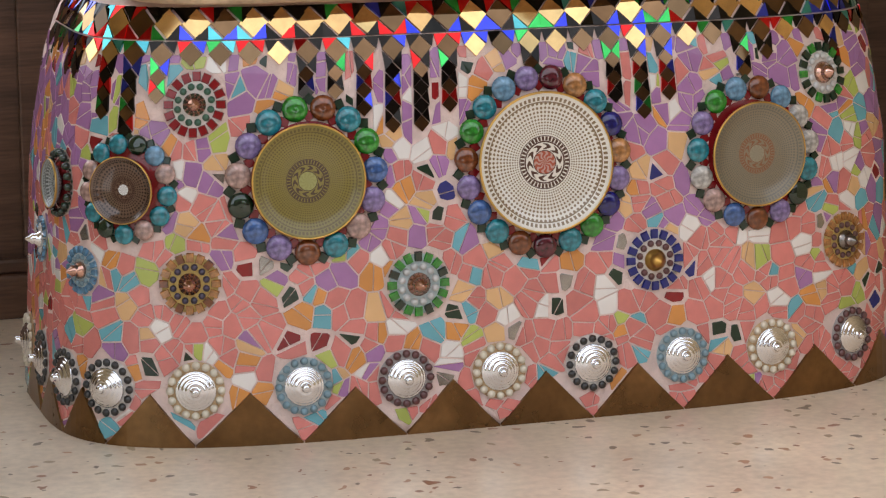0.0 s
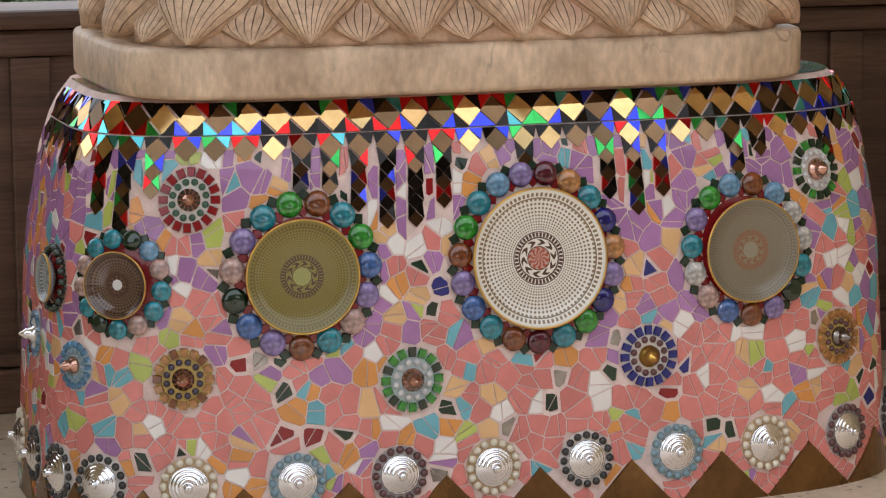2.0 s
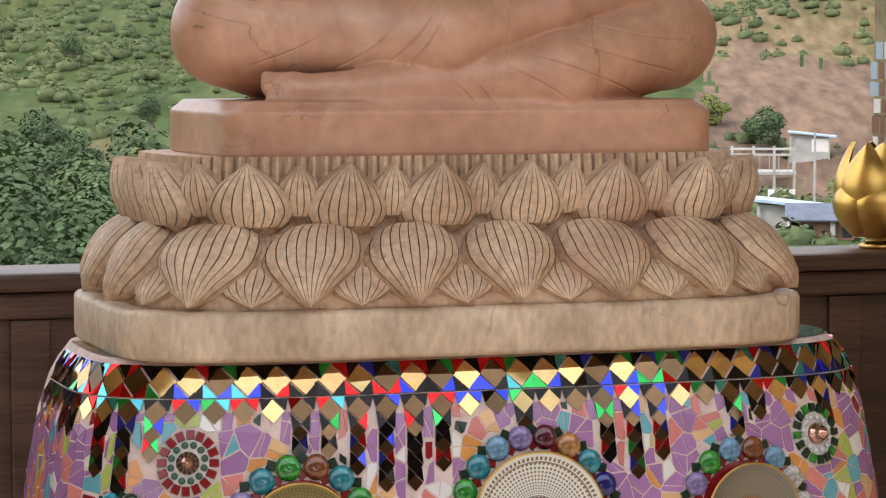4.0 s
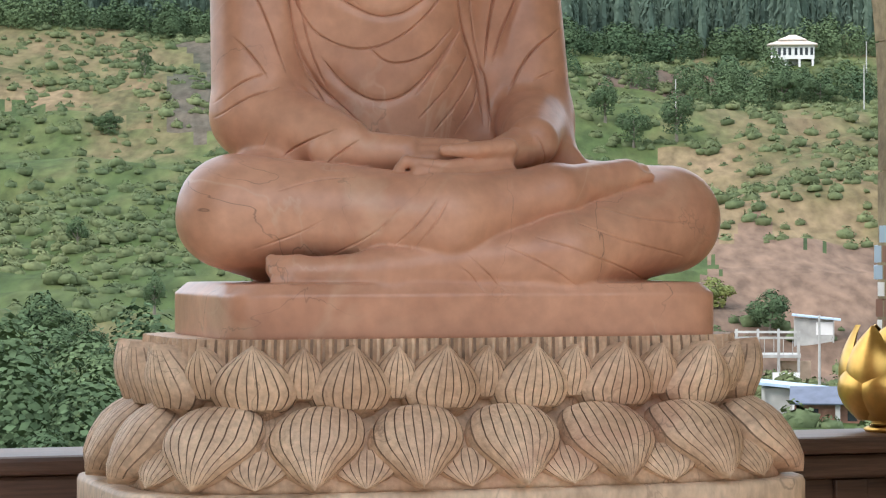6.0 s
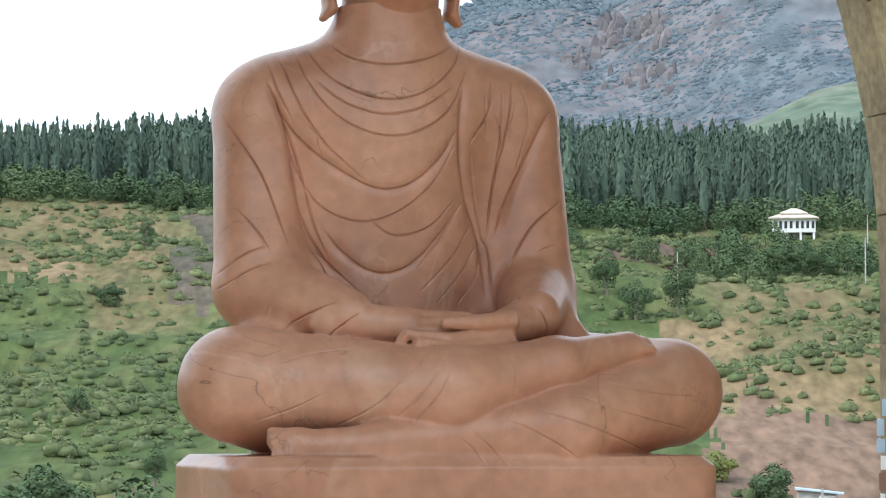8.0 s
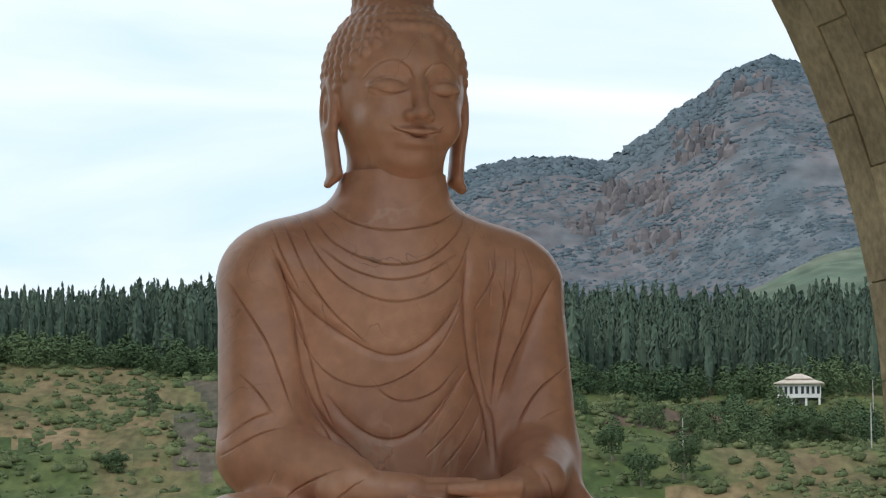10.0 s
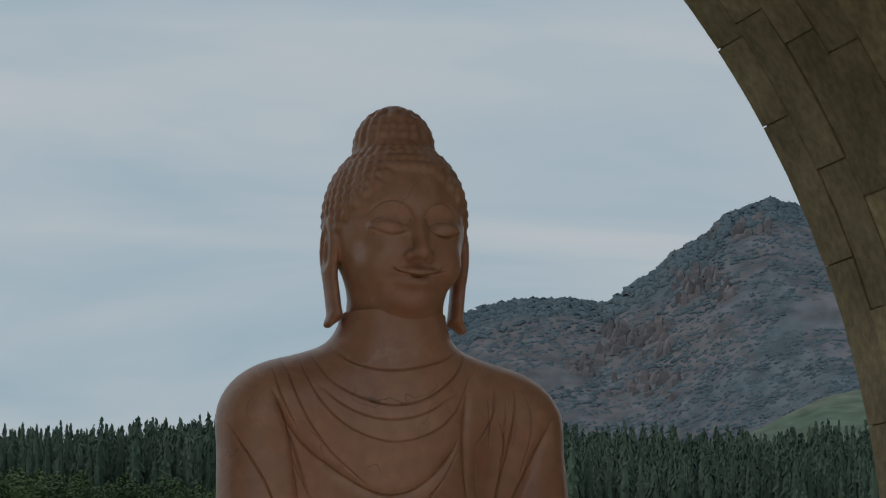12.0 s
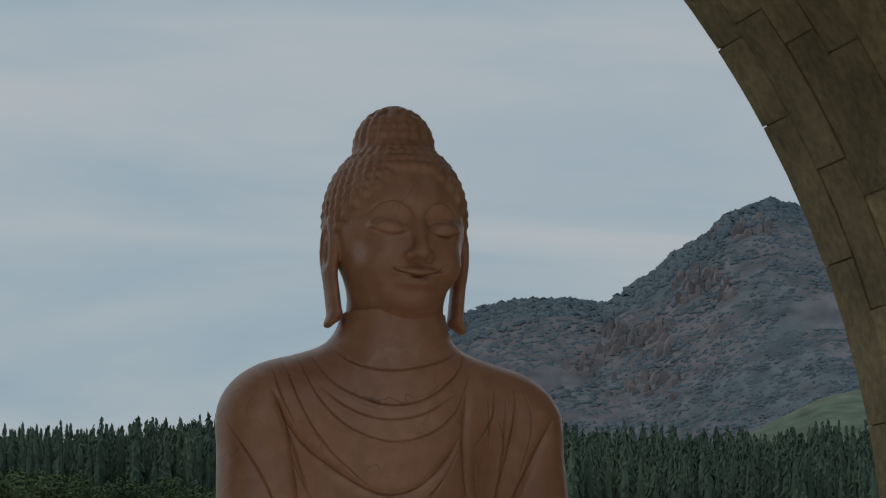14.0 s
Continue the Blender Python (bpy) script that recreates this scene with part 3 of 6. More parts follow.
def clump_cloud(name, spots, material, blobs, seed, parent=None, nu=8, nv=5, spread=0.5):
    """Bushes as heaps of uneven rounded clumps in one mesh."""
    g = np.random.RandomState(seed)
    S = np.repeat(np.array(spots, dtype=float), blobs, axis=0)
    n = len(S)
    size = S[:, 3] * (0.42 + 0.34 * g.rand(n)) if blobs > 1 else S[:, 3]
    a, q = g.rand(n) * 6.283, S[:, 3] * spread * np.sqrt(g.rand(n)) * (blobs > 1)
    c = np.stack([S[:, 0] + q * np.cos(a), S[:, 1] + q * np.sin(a), S[:, 2] + S[:, 4] * (0.3 + 0.45 * g.rand(n) * (blobs > 1))], 1)
    e = np.pi * (np.arange(nv) / (nv - 1) - 0.5)
    t = 2 * np.pi * (np.arange(nu)[None, :] + 0.5 * (np.arange(nv)[:, None] % 2)) / nu
    U = np.stack([np.cos(e)[:, None] * np.cos(t), np.cos(e)[:, None] * np.sin(t), np.sin(e)[:, None] * np.ones_like(t)], 2).reshape(1, -1, 3)
    k = 0.5 * (0.72 + 0.56 * g.rand(n, nu * nv, 1))
    flat = np.stack([size, size, size * (S[:, 4] / S[:, 3]).clip(0.5, 1.0)], 1)[:, None, :]
    V = (c[:, None, :] + U * k * flat).reshape(-1, 3)
    j, i = np.meshgrid(np.arange(nv - 1), np.arange(nu), indexing="ij")
    i2 = (i + 1) % nu
    Q = np.stack([j * nu + i, j * nu + i2, (j + 1) * nu + i2, (j + 1) * nu + i], 2).reshape(-1, 4)
    return obj(name, V, (Q[None] + (np.arange(n) * nu * nv)[:, None, None]).reshape(-1, 4), material, parent, smooth=True)


def scatter(rng, count, az0, az1, r0, r1, size, keep, tall=1.0):
    out = []
    while len(out) < count:
        az, r = rng.uniform(az0, az1), math.sqrt(rng.uniform(r0 * r0, r1 * r1))
        x, y, z = land(az, r)
        if not keep(az, r, noise.noise(Vector((x * 0.012, y * 0.012, 3.0))) + 0.5 * noise.noise(Vector((x * 0.05, y * 0.05, 7.0)))):
            continue
        w = rng.uniform(*size)
        out.append((x, y, z - 0.1 * w, w, w * tall * rng.uniform(0.8, 1.2)))
    return out


rng = random.Random(5)


def slope_keep(az, r, n):
    bare = (4.6 < az and 185 < r < 375) or (-5.9 < az < -3 and 490 < r < 628) or (az < -6 and abs(r - 545 + 14 * (az + 8)) < 16)
    return n > rng.uniform(-0.6, 0.35) + (0.55 if bare else 0.15 if az > 4.5 and r < 480 else 0.0)


shrubs = scatter(rng, 4600, -11, 11, 125, 640, (0.8, 3.4), slope_keep, 0.6)
tagged(clump_cloud("hillside_shrubs", shrubs, M_SHRUB, 1, 21, nu=6, nv=4), "dense low green shrubs over the hillside", "shrubs", kind="stuff")
tagged(leaf_cloud("shrub_leaves", shrubs, M_SHRUB, 70, 0.075, "ball", 22), "loose leafy outer growth of the hillside shrubs", "shrubs", kind="stuff")
grove = scatter(rng, 95, -11, 11, 130, 640, (4, 9), lambda az, r, n: n > 0.0 and ((az < -3 and r < 250) or (2 < az < 6.3 and 470 < r < 600) or (6 < az < 9 and 500 < r < 610)), 0.9)
tagged(leaf_cloud("hillside_trees", grove, M_LEAF, 1000, 0.033, "ball", 23), "dark green broadleaf trees on the slope", "trees", kind="stuff")
pines, edge = [], []
for i in range(2300):
    az, r = rng.uniform(-11.5, 11.5), rng.uniform(650, 930)
    x, y, z = land(az, r)
    h = rng.uniform(13, 20.5) * knots(az, [-10, -7, -4.5, 2, 10], [0.92, 1.0, 1.2, 1.1, 1.12])
    pines.append((x, y, z, h * rng.uniform(0.16, 0.25), h))
for i in range(520):
    az, r = rng.uniform(-11.5, 11.5), rng.uniform(638, 662)
    x, y, z = land(az, r)
    w = rng.uniform(3.5, 8)
    edge.append((x, y, z, w, w * rng.uniform(0.8, 1.15)))
tagged(leaf_cloud("pine_forest", pines, M_PINE, 140, 0.075, "cone", 24), "dense stand of tall pointed dark green forest trees", "forest", kind="stuff")
tagged(leaf_cloud("forest_edge", edge, M_LEAF, 250, 0.05, "ball", 25), "dark broadleaf undergrowth along the foot of the forest", "undergrowth", kind="stuff")


def trunks():
    vs, fs = [], []
    for x, y, z, w, h in pines:
        n, t = len(vs), 0.16
        vs += [(x - t, y, z - 1), (x + t, y, z - 1), (x + t, y + t, z + h * 0.6), (x - t, y + t, z + h * 0.6), (x, y + 2 * t, z - 1), (x, y + 2 * t, z + h * 0.6)]
        fs += [(n, n + 1, n + 2, n + 3), (n + 1, n + 4, n + 5, n + 2), (n + 4, n, n + 3, n + 5)]
    return tagged(obj("pine_trunks", vs, fs, M_BARK), "slender pale grey trunks of the forest edge", "trunks", kind="stuff")


trunks()
wood = []
for i in range(19000):
    az, r = rng.uniform(-3.5, 11), rng.uniform(1800, 2720) if i % 5 else rng.uniform(2640, 2730)
    x, y, z = land(az, r)
    if noise.fractal(Vector((x * 0.006, y * 0.006, 1.0)), 0.9, 2.0, 4) > -0.34 or r > 2660:
        w = rng.uniform(4, 9) if r < 2640 or rng.random() < 0.8 else rng.uniform(8, 15)
        wood.append((x, y, z - 0.3 * w, w, w * (0.55 if r < 2640 else 0.85)))
tagged(clump_cloud("mountain_forest", wood, M_FAR_HAZED, 1, 26, nu=6, nv=4), "forest covering the far mountain, tinted blue for haze", "forest", kind="stuff")


def cliffs():
    """Broken pale rock faces that stand out of the mountain's woods."""
    g = random.Random(31)
    vs, fs = [], []
    for az0, az1, e0, e1, count in ((3.2, 4.8, 7.75, 8.35, 70), (2.6, 3.3, 7.4, 7.7, 18), (4.8, 6.2, 8.9, 9.5, 34), (5.6, 7.0, 10.2, 10.7, 22), (3.4, 5.0, 6.9, 7.3, 24)):
        for _ in range(count):
            az, e = g.uniform(az0, az1), g.uniform(e0, e1) + 0.06 * (az0 + az1 - 2 * az0)
            r = 2000.0
            while r < 2690 and (hill_height(az, r) - 1.35) / r < math.tan(radians(e)):
                r += 15
            x, y, z = land(az, r)
            w, h = g.uniform(2.5, 8), g.uniform(3, 11)
            n = len(vs)
            for lvl, k in ((-3, 1.0), (h * 0.5, 0.85), (h, 0.45)):
                for a in range(5):
                    t = a * 1.2566 + g.uniform(-0.3, 0.3)
                    vs.append((x + w * k * math.cos(t) * g.uniform(0.7, 1.2), y + w * 0.6 * k * math.sin(t), z + lvl * g.uniform(0.8, 1.2)))
            for j in range(2):
                for a in range(5):
                    b = (a + 1) % 5
                    fs.append((n + 5 * j + a, n + 5 * j + b, n + 5 * j + 5 + b, n + 5 * j + 5 + a))
            fs.append(tuple(range(n + 10, n + 15)))
    return tagged(obj("cliff_rocks", vs, fs, M_CLIFF), "pale pinkish rock faces among the mountain woods", "cliff", kind="stuff")


cliffs()


def slope_tree(az, r, w, h, material, label, seed, bare=0.3):
    """A broadleaf tree: tapered trunk, forking limbs, a crown of small leaves."""
    g = random.Random(seed)
    x, y, z = land(az, r)
    t = empty("tree", (x, y, z), label=label, category="tree", group="trees on the slope")
    k = 0.028 * h + 0.05
    vs, fs = lathe([(k * 1.3, -0.8), (k, 0.1 * h), (k * 0.75, 0.35 * h), (k * 0.4, 0.7 * h)], 7)
    obj("trunk", vs, fs, M_BARK, t, smooth=True)
    crowns = [(0, 0, h * bare * 1.1, w * 0.72, h * (0.98 - bare))]
    for i in range(5):
        a = 1.2566 * i + g.uniform(-0.4, 0.4)
        q = w * g.uniform(0.2, 0.36)
        end = Vector((q * math.cos(a), q * math.sin(a), h * g.uniform(0.5, 0.75)))
        d = end - Vector((0, 0, h * 0.3))
        vs, fs = lathe([(k * 0.5, 0), (k * 0.2, d.length)], 5)
        limb = obj("limb", vs, fs, M_BARK, t)
        limb.matrix_basis = Matrix.Translation((0, 0, h * 0.3)) @ d.to_track_quat("Z", "Y").to_matrix().to_4x4()
        crowns.append((end.x, end.y, end.z - 0.16 * h, w * g.uniform(0.36, 0.5), h * g.uniform(0.24, 0.36)))
    leaf_cloud("crown", crowns, material, 900, 0.04, "ball", seed, t)
    return t


BUSH, DARKT = "rounded dark green tree standing on the slope", "wide dark broadleaf tree on the lower slope"
for seed, (az, r, w, h, m, lab, bare) in enumerate((
        (-8.35, 262, 7.5, 5.6, M_LEAF, DARKT, 0.2), (-7.5, 250, 5.5, 5.2, M_LEAF, DARKT, 0.25), (-6.0, 285, 3.2, 4.2, M_LEAF, DARKT, 0.2), (-9.0, 232, 6.0, 5.0, M_LEAF, DARKT, 0.2),
        (-6.95, 505, 6.2, 4.6, M_LEAF, BUSH, 0.1), (-7.6, 375, 3.8, 4.4, M_LEAF, "small spreading tree with a bare trunk", 0.45), (-6.2, 560, 4.0, 6.0, M_LEAF, BUSH, 0.15),
        (5.75, 330, 6.5, 3.6, M_BUSHYELLOW, "yellow-green leafy bush below the dry slope", 0.05), (6.95, 318, 6.4, 4.8, M_LEAF, "dark green tree beside the tin-roofed shed", 0.12),
        (7.65, 585, 6.5, 6.5, M_LEAF, "dark trees in front of the white house", 0.15), (7.2, 560, 9.0, 8.0, M_LEAF, "dark trees in front of the white house", 0.15), (8.0, 566, 8.0, 7.0, M_LEAF, "dark trees in front of the white house", 0.15),
        (5.0, 505, 8.5, 9.5, M_LEAF, "tall green tree in the valley grove", 0.15), (4.1, 500, 7.0, 7.5, M_LEAF, "tall green tree in the valley grove", 0.15), (3.5, 520, 7.0, 8.5, M_LEAF, "tall green tree in the valley grove", 0.15),
        (7.9, 240, 2.6, 2.0, M_LEAF, BUSH, 0.1))):
    slope_tree(az, r, w, h, m, lab, 40 + seed, bare)


# ---- buildings on the slopes ----
def turned(az, r, dz=0.0):
    x, y, z = land(az, r)
    return Matrix.Translation((x, y, z + dz)) @ Matrix.Rotation(-radians(HEADING + az), 4, "Z")


def boxes(parent, name, m, *dims, bevel=0.0):
    return part(name, box_bm(*dims, bevel), m, parent)


def hip_roof(parent, x0, x1, y0, y1, z0, h, m):
    d = min(x1 - x0, y1 - y0) / 2
    vs = [(x0, y0, z0), (x1, y0, z0), (x1, y1, z0), (x0, y1, z0), (x0 + d, (y0 + y1) / 2, z0 + h), (x1 - d, (y0 + y1) / 2, z0 + h),
          (x0, y0, z0 - 0.25), (x1, y0, z0 - 0.25), (x1, y1, z0 - 0.25), (x0, y1, z0 - 0.25)]
    fs = [(0, 1, 5, 4), (1, 2, 5), (2, 3, 4, 5), (3, 0, 4), (0, 6, 7, 1), (1, 7, 8, 2), (2, 8, 9, 3), (3, 9, 6, 0), (9, 8, 7, 6)]
    return obj("roof", vs, fs, m, parent)


def white_house():
    h = empty("house", label="white two-storey house with pale hipped roof", category="house")
    boxes(h, "wall", M_WHITE, -5.0, 5.0, 0, 7, 3.0, 6.4)
    for x in (-4.6, -1.6, 1.6, 4.6):
        boxes(h, "pillar", M_WHITE, x - 0.25, x + 0.25, 0.1, 0.6, -1.0, 3.0)
    boxes(h, "ground_storey", M_CONCRETE, -3.5, 3.5, 2, 6.5, -1.0, 3.0)
    for x in (-4.2, -3.0, -1.8, -0.6, 0.8, 2.0, 3.2, 4.4):
        w = boxes(h, "window", M_DARK, x - 0.33, x + 0.33, -0.06, 0.02, 3.9, 5.6)
    hip_roof(h, -5.8, 5.8, -0.9, 7.9, 6.4, 1.7, M_ROOFPALE)
    hip_roof(h, -3.2, 3.2, 1.0, 6.0, 7.6, 1.2, M_ROOFPALE)
    h.matrix_world = turned(7.42, 628, -0.9)


def frame_building():
    h = empty("unfinished_building", label="unfinished concrete frame building with pale slabs", category="building")
    for z in (0.0, 2.6, 5.4):
        boxes(h, "floor_slab", M_CONCRETE, -3.4, 3.0, 0, 6, z, z + 0.28)
    for x in (-3.2, -1.1, 0.9, 2.8):
        for y in (0.2, 5.7):
            boxes(h, "column", M_CONCRETE, x - 0.13, x + 0.13, y - 0.13, y + 0.13, -2.6, 8.0 if y > 1 else 7.4)
    boxes(h, "top_beam", M_CONCRETE, -3.4, 3.0, 0.1, 0.3, 7.2, 7.42)
    boxes(h, "rear_beam", M_CONCRETE, -3.4, 3.0, 5.6, 5.8, 7.6, 7.82)
    boxes(h, "parapet_panel", M_WHITE, 0.3, 2.9, -0.06, 0.0, 3.0, 4.0)
    boxes(h, "infill_wall", M_SHEDTAN, 1.0, 4.0, 3.0, 3.2, 3.0, 5.0)
    for i in range(7):
        boxes(h, "baluster", M_CONCRETE, -3.2 + i * 0.9, -3.14 + i * 0.9, 0.12, 0.18, 5.7, 7.2)
    h.matrix_world = turned(6.93, 262, -2.6)


def shed(az, r, w, roof, wall, name, label, dz=0.0):
    h = empty(name, label=label, category="shed")
    boxes(h, "wall", wall, -w / 2, w / 2, 0, 4, -1.0, 2.3)
    boxes(h, "pale_panel", M_WHITE, 0.05 * w, w / 2 - 0.1, -0.05, 0.0, 0.4, 1.9)
    r0 = boxes(h, "roof", roof, -w / 2 - 0.5, w / 2 + 0.5, -0.6, 4.4, 2.32, 2.5)
    r0.rotation_euler = (0, radians(6), 0)
    for x in (-w / 2 + 0.1, w / 2 - 0.1):
        boxes(h, "post", M_CONCRETE, x - 0.08, x + 0.08, -0.4, -0.25, -1.0, 2.2)
    h.matrix_world = turned(az, r, dz)


def tiled_house():
    h = empty("low_house", label="low house with grey-blue tiled roof and brick wall", category="house")
    boxes(h, "wall", M_BRICK, -3.0, 3.2, 0, 4, -1.5, 2.1)
    rf = boxes(h, "roof", M_ROOFBLUE, -3.4, 3.6, -1.3, 1.9, 0, 0.14)
    rf.location, rf.rotation_euler = (0, 0.2, 2.5), (radians(24), 0, 0)
    for x in (-2.6, 0.6, 3.0):
        boxes(h, "pillar", M_CONCRETE, x - 0.2, x + 0.2, -0.6, -0.3, -1.5, 2.0)
    for x in (-1.4, 1.8):
        boxes(h, "window", M_DARK, x - 0.4, x + 0.4, -0.05, 0.02, 0.6, 1.6)
    h.matrix_world = turned(8.2, 172, -0.3) @ Matrix.Scale(0.75, 4)


white_house()
frame_building()
shed(7.86, 314, 4.6, M_ROOFTIN, M_CONCRETE, "shed", "small grey shed with blue-white tin roof", 0.7)
shed(7.35, 176, 3.6, M_ROOFTIN, M_CONCRETE, "tin_lean_to", "low lean-to with pale blue tin roof", -0.4)
tiled_house()
for az, r, hgt in ((7.97, 250, 7.5), (8.9, 540, 9.0), (4.98, 520, 8.0), (8.95, 610, 9.0)):
    vs, fs = lathe([(0.14, -2), (0.13, hgt * 0.5), (0.09, hgt)], 8)
    pl = tagged(obj("utility_pole", vs, fs, M_CONCRETE), "grey concrete utility pole on the slope", "pole", group="utility poles")
    pl.matrix_world = turned(az, r)

# ---- terrace ----
floor = part("floor", box_bm(-7, 7, -11, 1.0, -0.3, 0.0), M_FLOOR)
tagged(floor, "cream terrazzo floor with scattered brown chips", "floor", kind="structure")


def parapet():
    p = empty("wall_parapet", (0, 0.7, 0), label="dark stained wooden parapet with moulded rail and panels", category="parapet", kind="structure")
    def slab(name, *b, bevel=0.004):
        o = part(name, box_bm(*b, bevel), M_WOOD, p)
        o.location = (0, -0.7, 0)
        return o
    slab("body", -6.9, 6.9, 0.72, 0.90, 0.0, 0.80)
    slab("top_rail", -6.9, 6.9, 0.66, 0.94, 0.862, 0.905, bevel=0.012)
    slab("rail_moulding", -6.9, 6.9, 0.69, 0.92, 0.80, 0.86, bevel=0.01)
    slab("plinth_board", -6.9, 6.9, 0.68, 0.719, 0.0, 0.10, bevel=0.006)
    slab("plinth_moulding", -6.9, 6.9, 0.695, 0.719, 0.102, 0.135, bevel=0.008)
    for i in range(-6, 7):
        slab("panel_stile", i * 1.0 - 0.79, i * 1.0 - 0.70, 0.70, 0.719, 0.137, 0.798, bevel=0.005)
    return p


parapet()


def rear_wall():
    """Unseen plain plastered wall with a doorway, added behind the viewer to darken reflections."""
    w = empty("wall_rear", (0, -10.6, 0), label="unseen brown plastered wall with an open doorway, added to darken reflections", category="wall", kind="structure")
    for x0, x1, z0, z1 in ((-7, -1.2, 0, 4.6), (1.2, 7, 0, 4.6), (-1.2, 1.2, 2.4, 4.6)):
        part("wall_panel", box_bm(x0, x1, -0.15, 0.15, z0, z1), M_PLASTER, w)


rear_wall()

# ---- barrel vault over the statue, open at both ends ----
ARCH_X, ARCH_Z, ARCH_R, ARCH_Y = -0.94, 1.70, 2.37, 0.92


def vault_profile(r):
    pts = [(ARCH_X + r, -0.0)] + [(ARCH_X + r, ARCH_Z * k / 4) for k in range(1, 4)]
    pts += [(ARCH_X + r * math.cos(a), ARCH_Z + r * math.sin(a)) for a in np.linspace(0, math.pi, 49)]
    pts += [(ARCH_X - r, ARCH_Z * k / 4) for k in range(3, -1, -1)]
    return pts


def vault():
    inner, outer = vault_profile(ARCH_R + 0.020), vault_profile(ARCH_R + 0.35)
    n = len(inner)
    vs = [(x, y, z) for y in (VAULT_FRONT, ARCH_Y) for pr in (inner, outer) for x, z in pr]
    fs = []
    for i in range(n - 1):
        fs += [(i, i + 1, 2 * n + i + 1, 2 * n + i), (n + i + 1, n + i, 3 * n + i, 3 * n + i + 1),
               (i + 1, i, n + i, n + i + 1), (2 * n + i, 2 * n + i + 1, 3 * n + i + 1, 3 * n + i)]
    ob = obj("ceiling", vs, fs, M_STONE)
    return tagged(ob, "stone-clad barrel vault over the statue", "vault", kind="structure")


VAULT_FRONT = -2.0
vault()


# ---- gilded lotus bud on the parapet ----
def lotus_bud(x, y):
    e = empty("lotus_bud", (x, y, 0.905), label="gilded lotus bud finial standing on the parapet", category="finial")
    vs, fs = lathe([(0.062, 0.0), (0.066, 0.008), (0.050, 0.016), (0.046, 0.024), (0.07, 0.035)], 28)
    obj("foot", vs, fs, M_GOLD, e, smooth=True)
    vs, fs = lathe([(0.05, 0.03), (0.088, 0.07), (0.098, 0.12), (0.084, 0.18), (0.055, 0.22), (0.02, 0.255), (0.004, 0.265)], 28)
    obj("bud_core", vs, fs, M_GOLD, e, smooth=True)
    for ring, (n, h, r, top) in enumerate(((6, 0.165, 0.118, 0.02), (6, 0.235, 0.112, 0.03))):
        for i in range(n):
            a0 = 2 * math.pi * (i + 0.5 * ring) / n
            vs, fs = [], []
            for j in range(12):
                v = j / 11
                half = 0.74 * max(0.0, math.sin(math.pi * min(1, 0.16 + 0.84 * v))) ** 0.62
                rad = r * (0.42 + 0.66 * math.sin(math.pi * min(1, v * 0.78 + 0.1))) * (1 - 0.16 * v)
                for k in range(9):
                    u = k / 8 * 2 - 1
                    a = a0 + u * half
                    rr = rad + 0.012 * (1 - u * u) + 0.010 * v
                    vs.append((rr * math.cos(a), rr * math.sin(a), 0.03 + h * v))
            for j in range(11):
                for k in range(8):
                    fs.append((j * 9 + k, j * 9 + k + 1, (j + 1) * 9 + k + 1, (j + 1) * 9 + k))
            obj("petal", vs, fs, M_GOLD, e, smooth=True)
    return e


lotus_bud(1.41, 0.80)


# ---- stone facing of the vault, laid in courses ----
def vault_stones():
    """Cladding slabs on the curved soffit near the far edge, each its own piece."""
    rg = random.Random(3)
    ceiling_ob = bpy.data.objects["ceiling"]
    count = 0
    for row in range(10):
        y1 = ARCH_Y - row * 0.16 + 0.0
        y0 = y1 - 0.157
        a = -0.9 + rg.uniform(0, 0.1)
        while a < 1.65:
            da = rg.uniform(0.09, 0.19)
            lift = rg.uniform(0.0, 0.006)
            vs, fs = [], []
            steps = 3
            for i in range(steps + 1):
                t = a + 0.0008 + (da - 0.0016) * i / steps
                for q in (0.028, 0.014, 0.012):
                    r = ARCH_R + q - (0 if q > 0.02 else lift)
                    k = 0.002 if q < 0.013 else 0.0
                    for y in (y0 + k, y1 - k):
                        if t < 0:
                            vs.append((ARCH_X + r, y, ARCH_Z + ARCH_R * t))
                        else:
                            vs.append((ARCH_X + r * math.cos(t), y, ARCH_Z + r * math.sin(t)))
            for i in range(steps):
                b, c = 6 * i, 6 * i + 6
                fs += [(b + 4, b + 5, c + 5, c + 4), (b, b + 2, c + 2, c), (b + 2, b + 4, c + 4, c + 2), (b + 3, b + 1, c + 1, c + 3), (b + 5, b + 3, c + 3, c + 5)]
            fs += [(0, 1, 3, 2), (2, 3, 5, 4)]
            e = 6 * steps
            fs += [(e + 1, e, e + 2, e + 3), (e + 3, e + 2, e + 4, e + 5)]
            obj("stone_slab", vs, fs, M_STONE, ceiling_ob)
            a += da
            count += 1


vault_stones()


